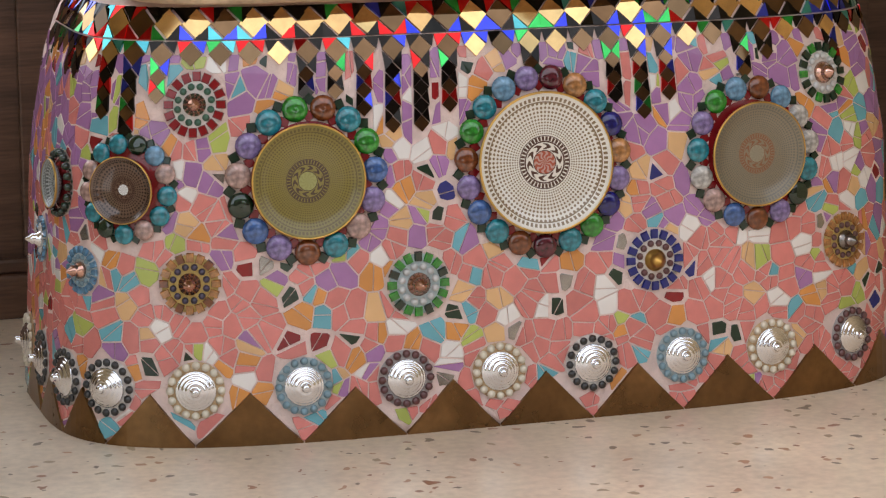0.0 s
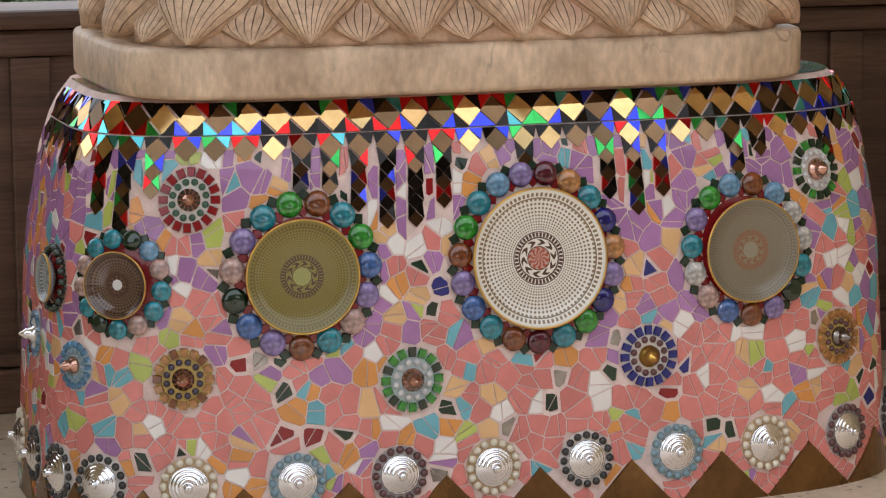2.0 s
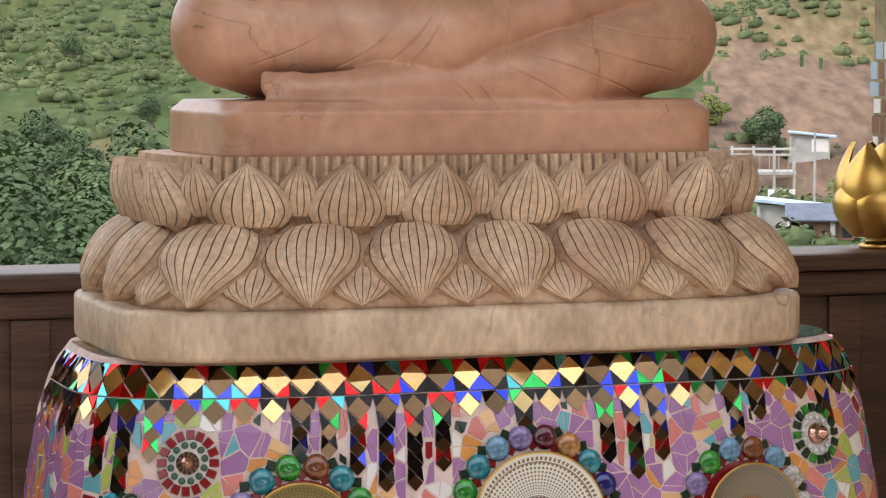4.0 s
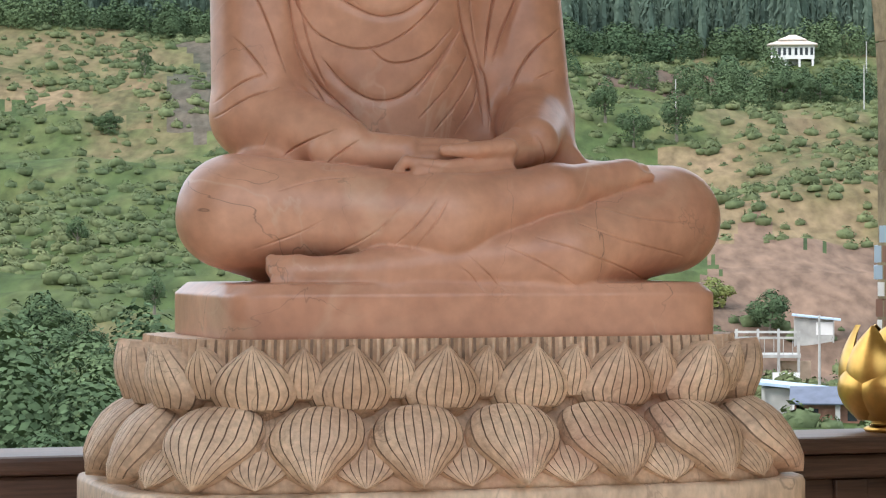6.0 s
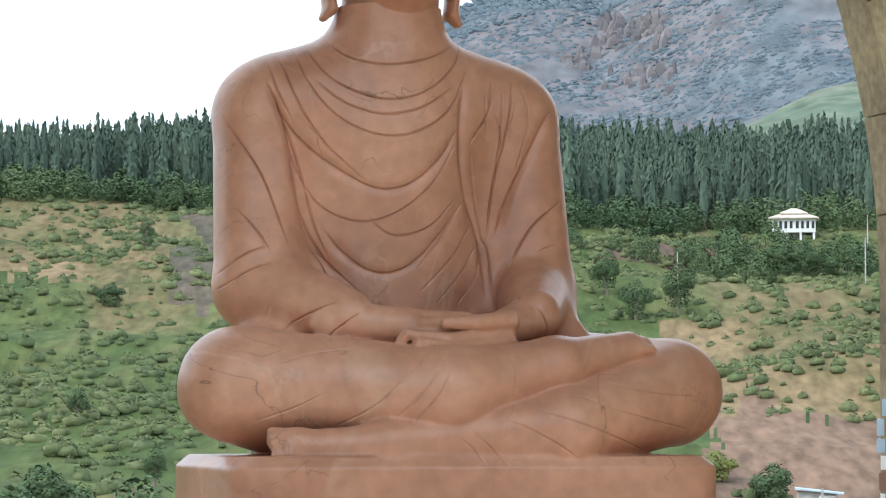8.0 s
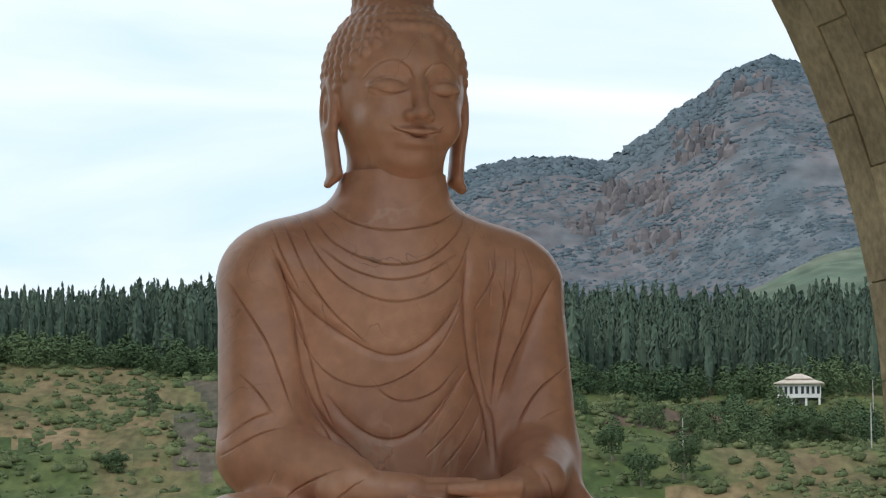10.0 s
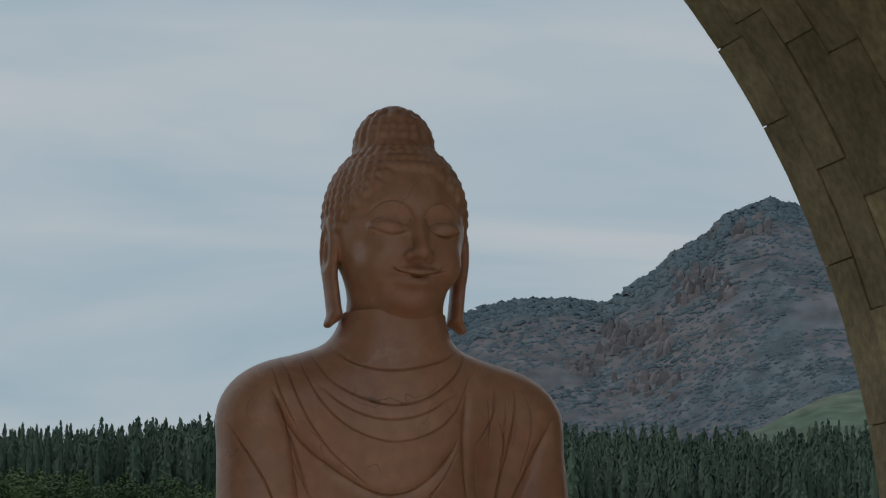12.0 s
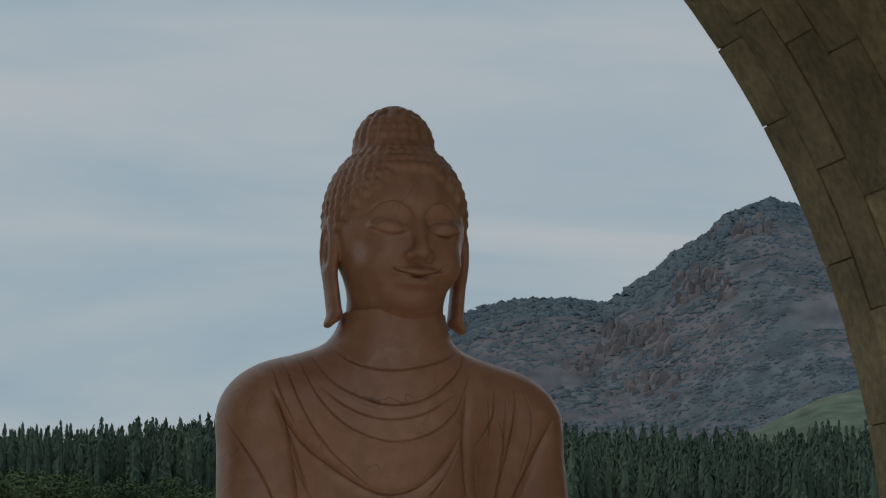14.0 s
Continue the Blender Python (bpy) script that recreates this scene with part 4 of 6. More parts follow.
def pillar_mosaic():
    """White, grey and red tiles on the foot of the arch."""
    rg = random.Random(8)
    ceiling_ob = bpy.data.objects["ceiling"]
    cols = [M_WHITE, M_WHITE, M_ROOFTIN, M_BRICK]
    z = 0.92
    while z < 1.40:
        h = rg.uniform(0.03, 0.055)
        y = 0.60
        while y < ARCH_Y - 0.02:
            w = rg.uniform(0.03, 0.055)
            vs, fs = [], []
            x = ARCH_X + ARCH_R + 0.006
            for xx, k in ((x + 0.012, 0.0), (x, 0.002)):
                vs += [(xx, y + k, z + k), (xx, y + w - 0.004 - k, z + k), (xx, y + w - 0.004 - k, z + h - 0.004 - k), (xx, y + k, z + h - 0.004 - k)]
            fs = [(7, 6, 5, 4), (0, 1, 5, 4), (1, 2, 6, 5), (2, 3, 7, 6), (3, 0, 4, 7)]
            obj("tile", vs, fs, rg.choice(cols), ceiling_ob)
            y += w
        z += h


pillar_mosaic()

# ---- mosaic pedestal ----
BASE_Z = [0, 0.5, 0.68, 0.75, 0.79, 0.815]
BASE_A = [0.878, 0.852, 0.822, 0.800, 0.780, 0.760]
BASE_C = (-0.022, -0.09)
base_at, _ = oval_track(0.878, 0.455, 4.0)


def base_point(s, z, lift=0.0):
    """Point and outward normal on the pedestal at arc s and height z."""
    k = knots(z, BASE_Z, BASE_A)
    x, y, nx, ny = base_at(s)
    slope = (knots(z + 0.01, BASE_Z, BASE_A) - knots(z - 0.01, BASE_Z, BASE_A)) / 0.02
    px, py = BASE_C[0] + x * k / 0.878, BASE_C[1] + y * (k - 0.423) / 0.455
    n = Vector((nx, ny, -slope)).normalized()
    return Vector((px, py, z)) + n * lift, n


pedestal = empty("mosaic_pedestal", label="rounded pedestal covered in pink, purple and mirror mosaic", category="pedestal")
core = oval_shell("core", [(z, knots(z, BASE_Z, BASE_A), knots(z, BASE_Z, BASE_A) - 0.423) for z in np.linspace(0, 0.815, 26)], 4.0, M_GROUT, pedestal)
core.location = (BASE_C[0], BASE_C[1], 0)

# ---- carved lotus seat ----
SEAT_C = Vector((-0.06, -0.09, 0.815))
lotus = empty("lotus_pedestal", SEAT_C, label="carved beige stone lotus seat with two rows of petals", category="pedestal")
SEAT_Z = [0.908, 0.935, 1.0, 1.045, 1.09, 1.13, 1.165, 1.19]
SEAT_A = [0.655, 0.652, 0.615, 0.568, 0.566, 0.570, 0.570, 0.568]
SA, SB = 0.700, 0.400


def seat_shell(name, rings, n, m, steps=160):
    return oval_shell(name, [(z - 0.815, a, b) for z, a, b in rings], n, m, lotus, steps)


seat_shell("slab", [(0.815, SA - 0.012, SB - 0.012), (0.818, SA - 0.004, SB - 0.004), (0.826, SA, SB), (0.898, SA, SB), (0.906, SA - 0.004, SB - 0.004), (0.909, SA - 0.014, SB - 0.014)], 5, M_SLAB)
seat_shell("core", [(z, knots(z, SEAT_Z, SEAT_A), knots(z, SEAT_Z, SEAT_A) - 0.27) for z in np.linspace(0.908, 1.178, 20)], 4.5, M_LOTUS)
seat_at, seat_half = oval_track(0.62, 0.35, 4.5)


def seat_point(s, z, lift):
    k = knots(z, SEAT_Z, SEAT_A)
    x, y, nx, ny = seat_at(s)
    slope = (knots(z + 0.012, SEAT_Z, SEAT_A) - knots(z - 0.012, SEAT_Z, SEAT_A)) / 0.024
    n = Vector((nx, ny, -slope)).normalized()
    return Vector((x * k / 0.62, y * (k - 0.27) / 0.35, z - 0.815)) + n * lift


def petal(name, s, tip, far, half, bulge, veins, rise, label=""):
    """A carved petal from its tip (height) to its round end, with incised veins that meet at the tip."""
    cols, rows = veins * 4 + 1, 15
    across = [(i + o) / veins for i in range(veins) for o in (0.0, 0.435, 0.5, 0.565)] + [1.0]
    vs, fs, groove_faces = [], [], []
    for j in range(rows):
        v = j / (rows - 1)
        hw = math.sin(math.pi / 2 * min(1, v / 0.6)) ** 0.9 if v < 0.6 else math.sqrt(max(0, 1 - ((v - 0.6) / 0.41) ** 2))
        hw = half * max(0.012, hw)
        for i in range(cols):
            u = 2 * across[i] - 1
            w = bulge * (1 - abs(u) ** 2.6) ** 0.6 * (0.5 + 0.5 * math.sin(math.pi * min(1, 0.08 + v * 0.88)) ** 0.8)
            w += rise * (1 - v) ** 2
            if i % 4 == 2 and 0.02 < v < 0.97:
                w -= 0.0068 * min(1, v * 6)
            if i in (0, cols - 1) or j == rows - 1:
                w = -0.006
            vs.append(seat_point(s + u * hw, tip + (far - tip) * v, w))
    for j in range(rows - 1):
        for i in range(cols - 1):
            q = (j * cols + i, j * cols + i + 1, (j + 1) * cols + i + 1, (j + 1) * cols + i)
            fs.append(q if far > tip else q[::-1])
            groove_faces.append(1 if i % 4 in (1, 2) and 0 < j < rows - 2 else 0)
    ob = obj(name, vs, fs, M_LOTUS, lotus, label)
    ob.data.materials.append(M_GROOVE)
    ob.data.polygons.foreach_set("material_index", groove_faces)
    return ob


step_low = 2 * seat_half / 18
for k in range(18):
    s = 0.034 + step_low * (k - 9)
    petal("lower_petal", s, 0.914, 1.060, 0.50 * step_low, 0.056, 11, 0.012)
    petal("small_lower_petal", s + step_low / 2, 0.914, 0.985, 0.36 * step_low, 0.016, 9, 0.01)
for k in range(18):
    s = -0.106 + step_low * (k - 9)
    petal("upper_petal", s, 1.176, 1.036, 0.475 * step_low, 0.062, 10, 0.016)
    petal("small_upper_petal", s + step_low / 2, 1.174, 1.07, 0.29 * step_low, 0.036, 8, 0.014)


def fluted_rim():
    """The narrow upright stamens between the petals and the top."""
    n, vs, fs = 560, [], []
    zs = [1.128, 1.168, 1.182, 1.189, 1.189]
    for j, z in enumerate(zs):
        for i in range(n):
            s = -seat_half + 2 * seat_half * i / n
            vs.append(seat_point(s, z, (0.010 if i % 4 in (1, 2) else 0.001) - (0.05 if j == 4 else 0)))
    for j in range(len(zs) - 1):
        for i in range(n):
            k = (i + 1) % n
            fs.append((j * n + i, j * n + k, (j + 1) * n + k, (j + 1) * n + i))
    fs.append(tuple(range(4 * n, 5 * n)))
    rim = obj("rim", vs, fs, M_LOTUS, lotus)
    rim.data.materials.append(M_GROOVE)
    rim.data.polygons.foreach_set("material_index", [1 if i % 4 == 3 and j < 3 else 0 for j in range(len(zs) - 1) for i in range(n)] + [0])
    return rim


fluted_rim()

# ---- seated stone statue, one solid carved from blended volumes ----
def seg(P, a, b, ra, rb, flat=1.0):
    ax, ay, az = a
    dx, dy, dz = b[0] - ax, (b[1] - ay) / flat, b[2] - az
    X, Y, Z = P[0] - ax, (P[1] - ay) / flat, P[2] - az
    h = np.clip((X * dx + Y * dy + Z * dz) / (dx * dx + dy * dy + dz * dz), 0, 1)
    return np.sqrt((X - dx * h) ** 2 + (Y - dy * h) ** 2 + (Z - dz * h) ** 2) - (ra + (rb - ra) * h)


def egg(P, c, r):
    X, Y, Z = (P[0] - c[0]) / r[0], (P[1] - c[1]) / r[1], (P[2] - c[2]) / r[2]
    k = np.sqrt(X * X + Y * Y + Z * Z)
    return (k - 1) * min(r)


def blend(a, b, k):
    h = np.clip(0.5 + 0.5 * (b - a) / k, 0, 1)
    return b + (a - b) * h - k * h * (1 - h)


def grid(lo, hi, step):
    ax = [np.arange(lo[i], hi[i] + step, step, dtype=np.float32) for i in range(3)]
    return np.meshgrid(*ax, indexing="ij", sparse=True), ax


def surface(F, ax):
    """Surface nets: verts and quads where the field crosses zero."""
    neg = F < 0
    c = [neg[i:neg.shape[0] - 1 + i, j:neg.shape[1] - 1 + j, k:neg.shape[2] - 1 + k] for i in (0, 1) for j in (0, 1) for k in (0, 1)]
    tot = sum(x.astype(np.int8) for x in c)
    act = (tot > 0) & (tot < 8)
    idx = -np.ones(act.shape, dtype=np.int64)
    cells = np.argwhere(act)
    idx[act] = np.arange(len(cells))
    corner = np.array([(i, j, k) for i in (0, 1) for j in (0, 1) for k in (0, 1)])
    vals = np.stack([F[cells[:, 0] + i, cells[:, 1] + j, cells[:, 2] + k] for i, j, k in corner], 1)
    acc, cnt = np.zeros((len(cells), 3)), np.zeros(len(cells))
    for p in range(8):
        for q in range(p + 1, 8):
            if np.abs(corner[p] - corner[q]).sum() != 1:
                continue
            va, vb = vals[:, p], vals[:, q]
            m = (va < 0) != (vb < 0)
            t = np.where(m, va / np.where(m, va - vb, 1), 0)
            acc[m] += (corner[p] + (corner[q] - corner[p]) * t[:, None])[m]
            cnt[m] += 1
    step = ax[0][1] - ax[0][0]
    verts = np.array([a[0] for a in ax]) + (cells + acc / cnt[:, None]) * step
    quads = []
    for d in range(3):
        e, f = (d + 1) % 3, (d + 2) % 3
        sl0, sl1 = [slice(None)] * 3, [slice(None)] * 3
        sl0[d], sl1[d] = slice(0, -1), slice(1, None)
        n0, n1 = neg[tuple(sl0)], neg[tuple(sl1)]
        cr = np.argwhere(n0 != n1)
        cr = cr[(cr[:, e] > 0) & (cr[:, f] > 0) & (cr[:, e] < neg.shape[e] - 1) & (cr[:, f] < neg.shape[f] - 1)]
        flip = n0[cr[:, 0], cr[:, 1], cr[:, 2]]
        def at(de, df):
            k = cr.copy()
            k[:, e] -= de
            k[:, f] -= df
            return idx[k[:, 0], k[:, 1], k[:, 2]]
        q = np.stack([at(1, 1), at(0, 1), at(0, 0), at(1, 0)], 1)
        q[~flip] = q[~flip][:, ::-1]
        quads.append(q)
    return verts, np.concatenate(quads)


CX, TY = -0.114, 0.10  # middle of the trunk


def body_field(P):
    F = seg(P, (CX, TY + 0.01, 1.42), (CX, TY, 1.66), 0.19, 0.17, 0.85)
    F = blend(F, seg(P, (CX, TY, 1.66), (CX, TY - 0.01, 1.94), 0.17, 0.20, 0.8), 0.05)
    F = blend(F, seg(P, (CX - 0.245, TY, 1.985), (CX + 0.245, TY, 1.985), 0.113, 0.113), 0.05)
    F = blend(F, seg(P, (CX - 0.01, TY - 0.01, 2.10), (CX - 0.20, TY, 2.018), 0.095, 0.10), 0.05)
    F = blend(F, seg(P, (CX - 0.01, TY - 0.01, 2.10), (CX + 0.20, TY, 2.018), 0.095, 0.10), 0.05)
    F = blend(F, seg(P, (CX - 0.01, TY - 0.03, 2.09), (CX - 0.01, TY - 0.04, 2.27), 0.118, 0.105), 0.05)
    # robe gathered between trunk and arm
    F = blend(F, seg(P, (CX + 0.17, TY + 0.02, 1.93), (CX + 0.20, TY, 1.58), 0.10, 0.10), 0.04)
    F = blend(F, seg(P, (CX - 0.17, TY + 0.02, 1.93), (CX - 0.19, TY, 1.58), 0.10, 0.09), 0.04)
    # arms in their sleeves
    for a, b, c in (((CX - 0.265, TY, 1.985), (-0.402, TY - 0.05, 1.63), (-0.27, -0.15, 1.565)), ((CX + 0.265, TY, 1.985), (0.183, TY - 0.05, 1.635), (0.12, -0.15, 1.575))):
        F = blend(F, seg(P, a, b, 0.105, 0.09), 0.03)
        F = blend(F, seg(P, b, c, 0.09, 0.052), 0.02)
    F = blend(F, seg(P, (0.195, 0.05, 1.60), (0.225, -0.06, 1.545), 0.075, 0.03), 0.04)
    # thighs and lap
    F = blend(F, seg(P, (CX - 0.12, 0.12, 1.42), (-0.485, -0.10, 1.432), 0.15, 0.112), 0.04)
    F = blend(F, seg(P, (CX + 0.14, 0.12, 1.42), (0.43, -0.10, 1.418), 0.15, 0.11), 0.04)
    F = blend(F, egg(P, (CX, 0.0, 1.385), (0.42, 0.30, 0.10)), 0.04)
    # lower leg in front, then the upper leg across it
    G = seg(P, (0.425, -0.11, 1.418), (0.13, -0.29, 1.345), 0.11, 0.078)
    G = blend(G, seg(P, (0.13, -0.29, 1.345), (-0.24, -0.30, 1.315), 0.075, 0.043), 0.03)
    G = blend(G, seg(P, (-0.24, -0.30, 1.312), (-0.42, -0.27, 1.310), 0.042, 0.03), 0.03)
    G = blend(G, seg(P, (-0.405, -0.265, 1.314), (-0.435, -0.25, 1.322), 0.034, 0.024), 0.015)
    F = blend(F, G, 0.008)
    G = seg(P, (-0.48, -0.11, 1.432), (-0.11, -0.28, 1.415), 0.112, 0.086)
    G = blend(G, seg(P, (-0.11, -0.28, 1.415), (0.12, -0.26, 1.470), 0.086, 0.052), 0.03)
    G = blend(G, seg(P, (0.12, -0.26, 1.470), (0.30, -0.20, 1.507), 0.05, 0.032), 0.03)
    F = blend(F, G, 0.005)
    # folded palms and fingers
    G = seg(P, (-0.30, -0.14, 1.553), (-0.17, -0.205, 1.546), 0.043, 0.036)
    for k in range(3):
        G = blend(G, seg(P, (-0.17, -0.200 - 0.014 * k, 1.562 - 0.016 * k), (-0.045 - 0.012 * k, -0.222 - 0.014 * k, 1.563 - 0.013 * k), 0.0175, 0.0115), 0.004)
    F = blend(F, G, 0.005)
    G = seg(P, (0.12, -0.14, 1.573), (0.015, -0.222, 1.538), 0.043, 0.035)
    G = blend(G, seg(P, (0.035, -0.242, 1.557), (-0.045, -0.270, 1.551), 0.020, 0.016), 0.008)
    G = blend(G, seg(P, (-0.045, -0.270, 1.551), (-0.108, -0.272, 1.549), 0.016, 0.0115), 0.004)
    for k in range(3):
        y, z = -0.252 - 0.010 * k, 1.530 - 0.0165 * k
        G = blend(G, seg(P, (0.03, y + 0.012, z), (-0.105, y - 0.026, z - 0.012), 0.0165, 0.0125), 0.003)
        G = blend(G, seg(P, (-0.105, y - 0.026, z - 0.012), (-0.185 + 0.022 * k, y - 0.020, z - 0.002), 0.0125, 0.0115), 0.003)
        G = blend(G, seg(P, (-0.185 + 0.022 * k, y - 0.020, z - 0.002), (-0.198 + 0.022 * k, y - 0.012, z - 0.018), 0.0115, 0.0105), 0.003)
    F = blend(F, G, 0.004)
    # toes of both feet
    G = seg(P, (0.29, -0.20, 1.505), (0.335, -0.185, 1.508), 0.030, 0.024)
    for k in range(4):
        G = blend(G, seg(P, (0.325, -0.215 + 0.014 * k, 1.505 + 0.006 * k), (0.352, -0.205 + 0.014 * k, 1.503 + 0.006 * k), 0.011, 0.009), 0.003)
    F = blend(F, G, 0.010)
    for k in range(4):
        F = blend(F, seg(P, (-0.425, -0.295 + 0.014 * k, 1.300 + 0.011 * k), (-0.448, -0.288 + 0.014 * k, 1.302 + 0.012 * k), 0.0125, 0.0105), 0.003)
    # seat block of the same stone
    q = (np.abs((P[0] + 0.046) / 0.505) ** 8 + np.abs((P[1] + 0.06) / 0.30) ** 8) ** (1 / 8.0)
    top = 1.270 + np.clip((1 - q) * 0.45, 0, 0.022)
    block = np.maximum((q - 1) * 0.30, np.maximum(P[2] - top, 1.185 - P[2]))
    return blend(F, block, 0.012)


def curls(F, ax, centres, r):
    for c in centres:
        sl = tuple(slice(max(0, int((c[i] - 1.9 * r - ax[i][0]) / (ax[i][1] - ax[i][0]))), int((c[i] + 1.9 * r - ax[i][0]) / (ax[i][1] - ax[i][0])) + 2) for i in range(3))
        if F[sl].size == 0:
            continue
        Q = np.meshgrid(*[ax[i][sl[i]] for i in range(3)], indexing="ij", sparse=True)
        F[sl] = blend(F[sl], np.sqrt((Q[0] - c[0]) ** 2 + (Q[1] - c[1]) ** 2 + (Q[2] - c[2]) ** 2) - r, 0.006)


HX, HY = -0.121, 0.07


def head_mesh():
    P, ax = grid((HX - 0.19, HY - 0.25, 2.07), (HX + 0.19, HY + 0.22, 2.69), 0.0044)
    F = egg(P, (HX, HY, 2.415), (0.141, 0.170, 0.160))
    F = blend(F, egg(P, (HX, HY - 0.048, 2.335), (0.114, 0.126, 0.134)), 0.05)
    F = blend(F, egg(P, (HX, HY - 0.118, 2.226), (0.042, 0.040, 0.026)), 0.05)
    F = blend(F, seg(P, (HX, HY, 2.10), (HX, HY - 0.01, 2.27), 0.108, 0.098), 0.025)
    F = blend(F, egg(P, (HX, HY + 0.010, 2.568), (0.076, 0.080, 0.080)), 0.035)
    front = HY - 0.174
    for s in (-1, 1):
        # eye sockets under the brow, full closed lids
        F = -blend(-F, egg(P, (HX + s * 0.058, front - 0.008, 2.386), (0.048, 0.026, 0.022)), 0.018)
        F = blend(F, egg(P, (HX + s * 0.060, front + 0.036, 2.370), (0.040, 0.036, 0.021)), 0.006)
        F = blend(F, egg(P, (HX + s * 0.060, front + 0.056, 2.300), (0.044, 0.046, 0.040)), 0.03)
        # long ears with a hollowed shell and a free lobe that turns outward
        ear = HX + s * 0.141
        F = blend(F, egg(P, (ear, HY - 0.006, 2.342), (0.018, 0.047, 0.072)), 0.004)
        F = np.maximum(F, -egg(P, (ear + s * 0.017, HY - 0.014, 2.345), (0.012, 0.030, 0.054)))
        F = blend(F, egg(P, (ear + s * 0.004, HY - 0.004, 2.335), (0.010, 0.009, 0.034)), 0.003)
        F = blend(F, seg(P, (ear, HY - 0.004, 2.30), (ear - s * 0.010, HY - 0.012, 2.205), 0.014, 0.0145, 2.3), 0.004)
        F = blend(F, seg(P, (ear - s * 0.010, HY - 0.012, 2.205), (ear + s * 0.004, HY - 0.014, 2.186), 0.0145, 0.0090, 2.3), 0.004)
        F = blend(F, egg(P, (HX + s * 0.0195, front - 0.003, 2.309), (0.013, 0.017, 0.0115)), 0.007)
    F = blend(F, seg(P, (HX, front + 0.014, 2.402), (HX, front - 0.027, 2.314), 0.0105, 0.0155), 0.012)
    F = blend(F, egg(P, (HX, front - 0.026, 2.311), (0.0155, 0.014, 0.012)), 0.006)
    F = blend(F, egg(P, (HX, front + 0.008, 2.277), (0.044, 0.018, 0.0085)), 0.012)
    F = blend(F, egg(P, (HX, front + 0.010, 2.255), (0.034, 0.018, 0.0100)), 0.014)
    # columns of curls over the skull and the topknot
    rows = []
    for k in range(-4, 12):
        el = radians(3 + 7.4 * k)
        n = 40 if k < 6 else 28 if k < 9 else 14
        for i in range(n):
            a = 2 * math.pi * i / n
            d = (math.cos(el) * math.cos(a), math.cos(el) * math.sin(a), math.sin(el))
            q = (HX + 0.141 * d[0], HY + 0.170 * d[1], 2.415 + 0.160 * d[2])
            edge = 2.484 - 1.35 * max(0, abs(q[0] - HX) - 0.055)
            if d[1] < 0.10 and q[2] < edge:
                continue
            rows.append(q)
    for k in range(8):
        el = radians(-14 + 13 * k)
        n = 20 if k < 5 else 10
        for i in range(n):
            a = 2 * math.pi * i / n
            rows.append((HX + 0.076 * math.cos(el) * math.cos(a), HY + 0.010 + 0.080 * math.cos(el) * math.sin(a), 2.568 + 0.080 * math.sin(el)))
    curls(F, ax, rows, 0.0124)
    return surface(F, ax)


def carve(verts, normals, line, width, depth, taper):
    """Sinks the vertices near a rounded line that is drawn on the front, in x and z."""
    for _ in range(3):
        soft = [line[0]]
        for (x0, z0), (x1, z1) in zip(line, line[1:]):
            soft += [(0.75 * x0 + 0.25 * x1, 0.75 * z0 + 0.25 * z1), (0.25 * x0 + 0.75 * x1, 0.25 * z0 + 0.75 * z1)]
        line = soft + [line[-1]]
    near = np.where((verts[:, 0] > min(q[0] for q in line) - 0.03) & (verts[:, 0] < max(q[0] for q in line) + 0.03)
                    & (verts[:, 2] > min(q[1] for q in line) - 0.03) & (verts[:, 2] < max(q[1] for q in line) + 0.03))[0]
    whole, verts, normals = verts.copy(), verts[near], normals[near]
    d = np.full(len(verts), 9.0)
    for (x0, z0), (x1, z1) in zip(line, line[1:]):
        ex, ez = x1 - x0, z1 - z0
        h = np.clip(((verts[:, 0] - x0) * ex + (verts[:, 2] - z0) * ez) / (ex * ex + ez * ez + 1e-9), 0, 1)
        d = np.minimum(d, np.hypot(verts[:, 0] - x0 - ex * h, verts[:, 2] - z0 - ez * h))
    ends = np.minimum(np.hypot(verts[:, 0] - line[0][0], verts[:, 2] - line[0][1]), np.hypot(verts[:, 0] - line[-1][0], verts[:, 2] - line[-1][1]))
    amount = depth * np.exp(-(d / width) ** 2) * np.clip(-normals[:, 1] * 2, 0, 1) * np.clip(0.15 + ends / taper, 0, 1)
    whole[near] = verts - normals * amount[:, None]
    return whole


def refine(verts, quads, lines, reach):
    """Splits the front quads near the lines into four, so that fine cuts hold their edge."""
    d = np.full(len(verts), 9.0)
    for _, _, line in lines:
        for (x0, z0), (x1, z1) in zip(line, line[1:]):
            ex, ez = x1 - x0, z1 - z0
            h = np.clip(((verts[:, 0] - x0) * ex + (verts[:, 2] - z0) * ez) / (ex * ex + ez * ez + 1e-9), 0, 1)
            d = np.minimum(d, np.hypot(verts[:, 0] - x0 - ex * h, verts[:, 2] - z0 - ez * h))
    d[verts[:, 1] > 0.10] = 9.0
    pick = (d[quads] < reach).any(axis=1)
    Q, rest = quads[pick], quads[~pick]
    n = len(verts)
    E = np.sort(np.concatenate([Q[:, [k, (k + 1) % 4]] for k in range(4)]), axis=1)
    U, inv = np.unique(E, axis=0, return_inverse=True)
    inv = inv.reshape(-1) + n
    m = len(Q)
    M = [inv[k * m:(k + 1) * m] for k in range(4)]
    C = n + len(U) + np.arange(m)
    allv = np.concatenate([verts, (verts[U[:, 0]] + verts[U[:, 1]]) / 2, verts[Q].mean(axis=1)])
    new_q = [np.stack([Q[:, k], M[k], C, M[(k + 3) % 4]], 1) for k in range(4)]
    return allv, np.concatenate([rest] + new_q)


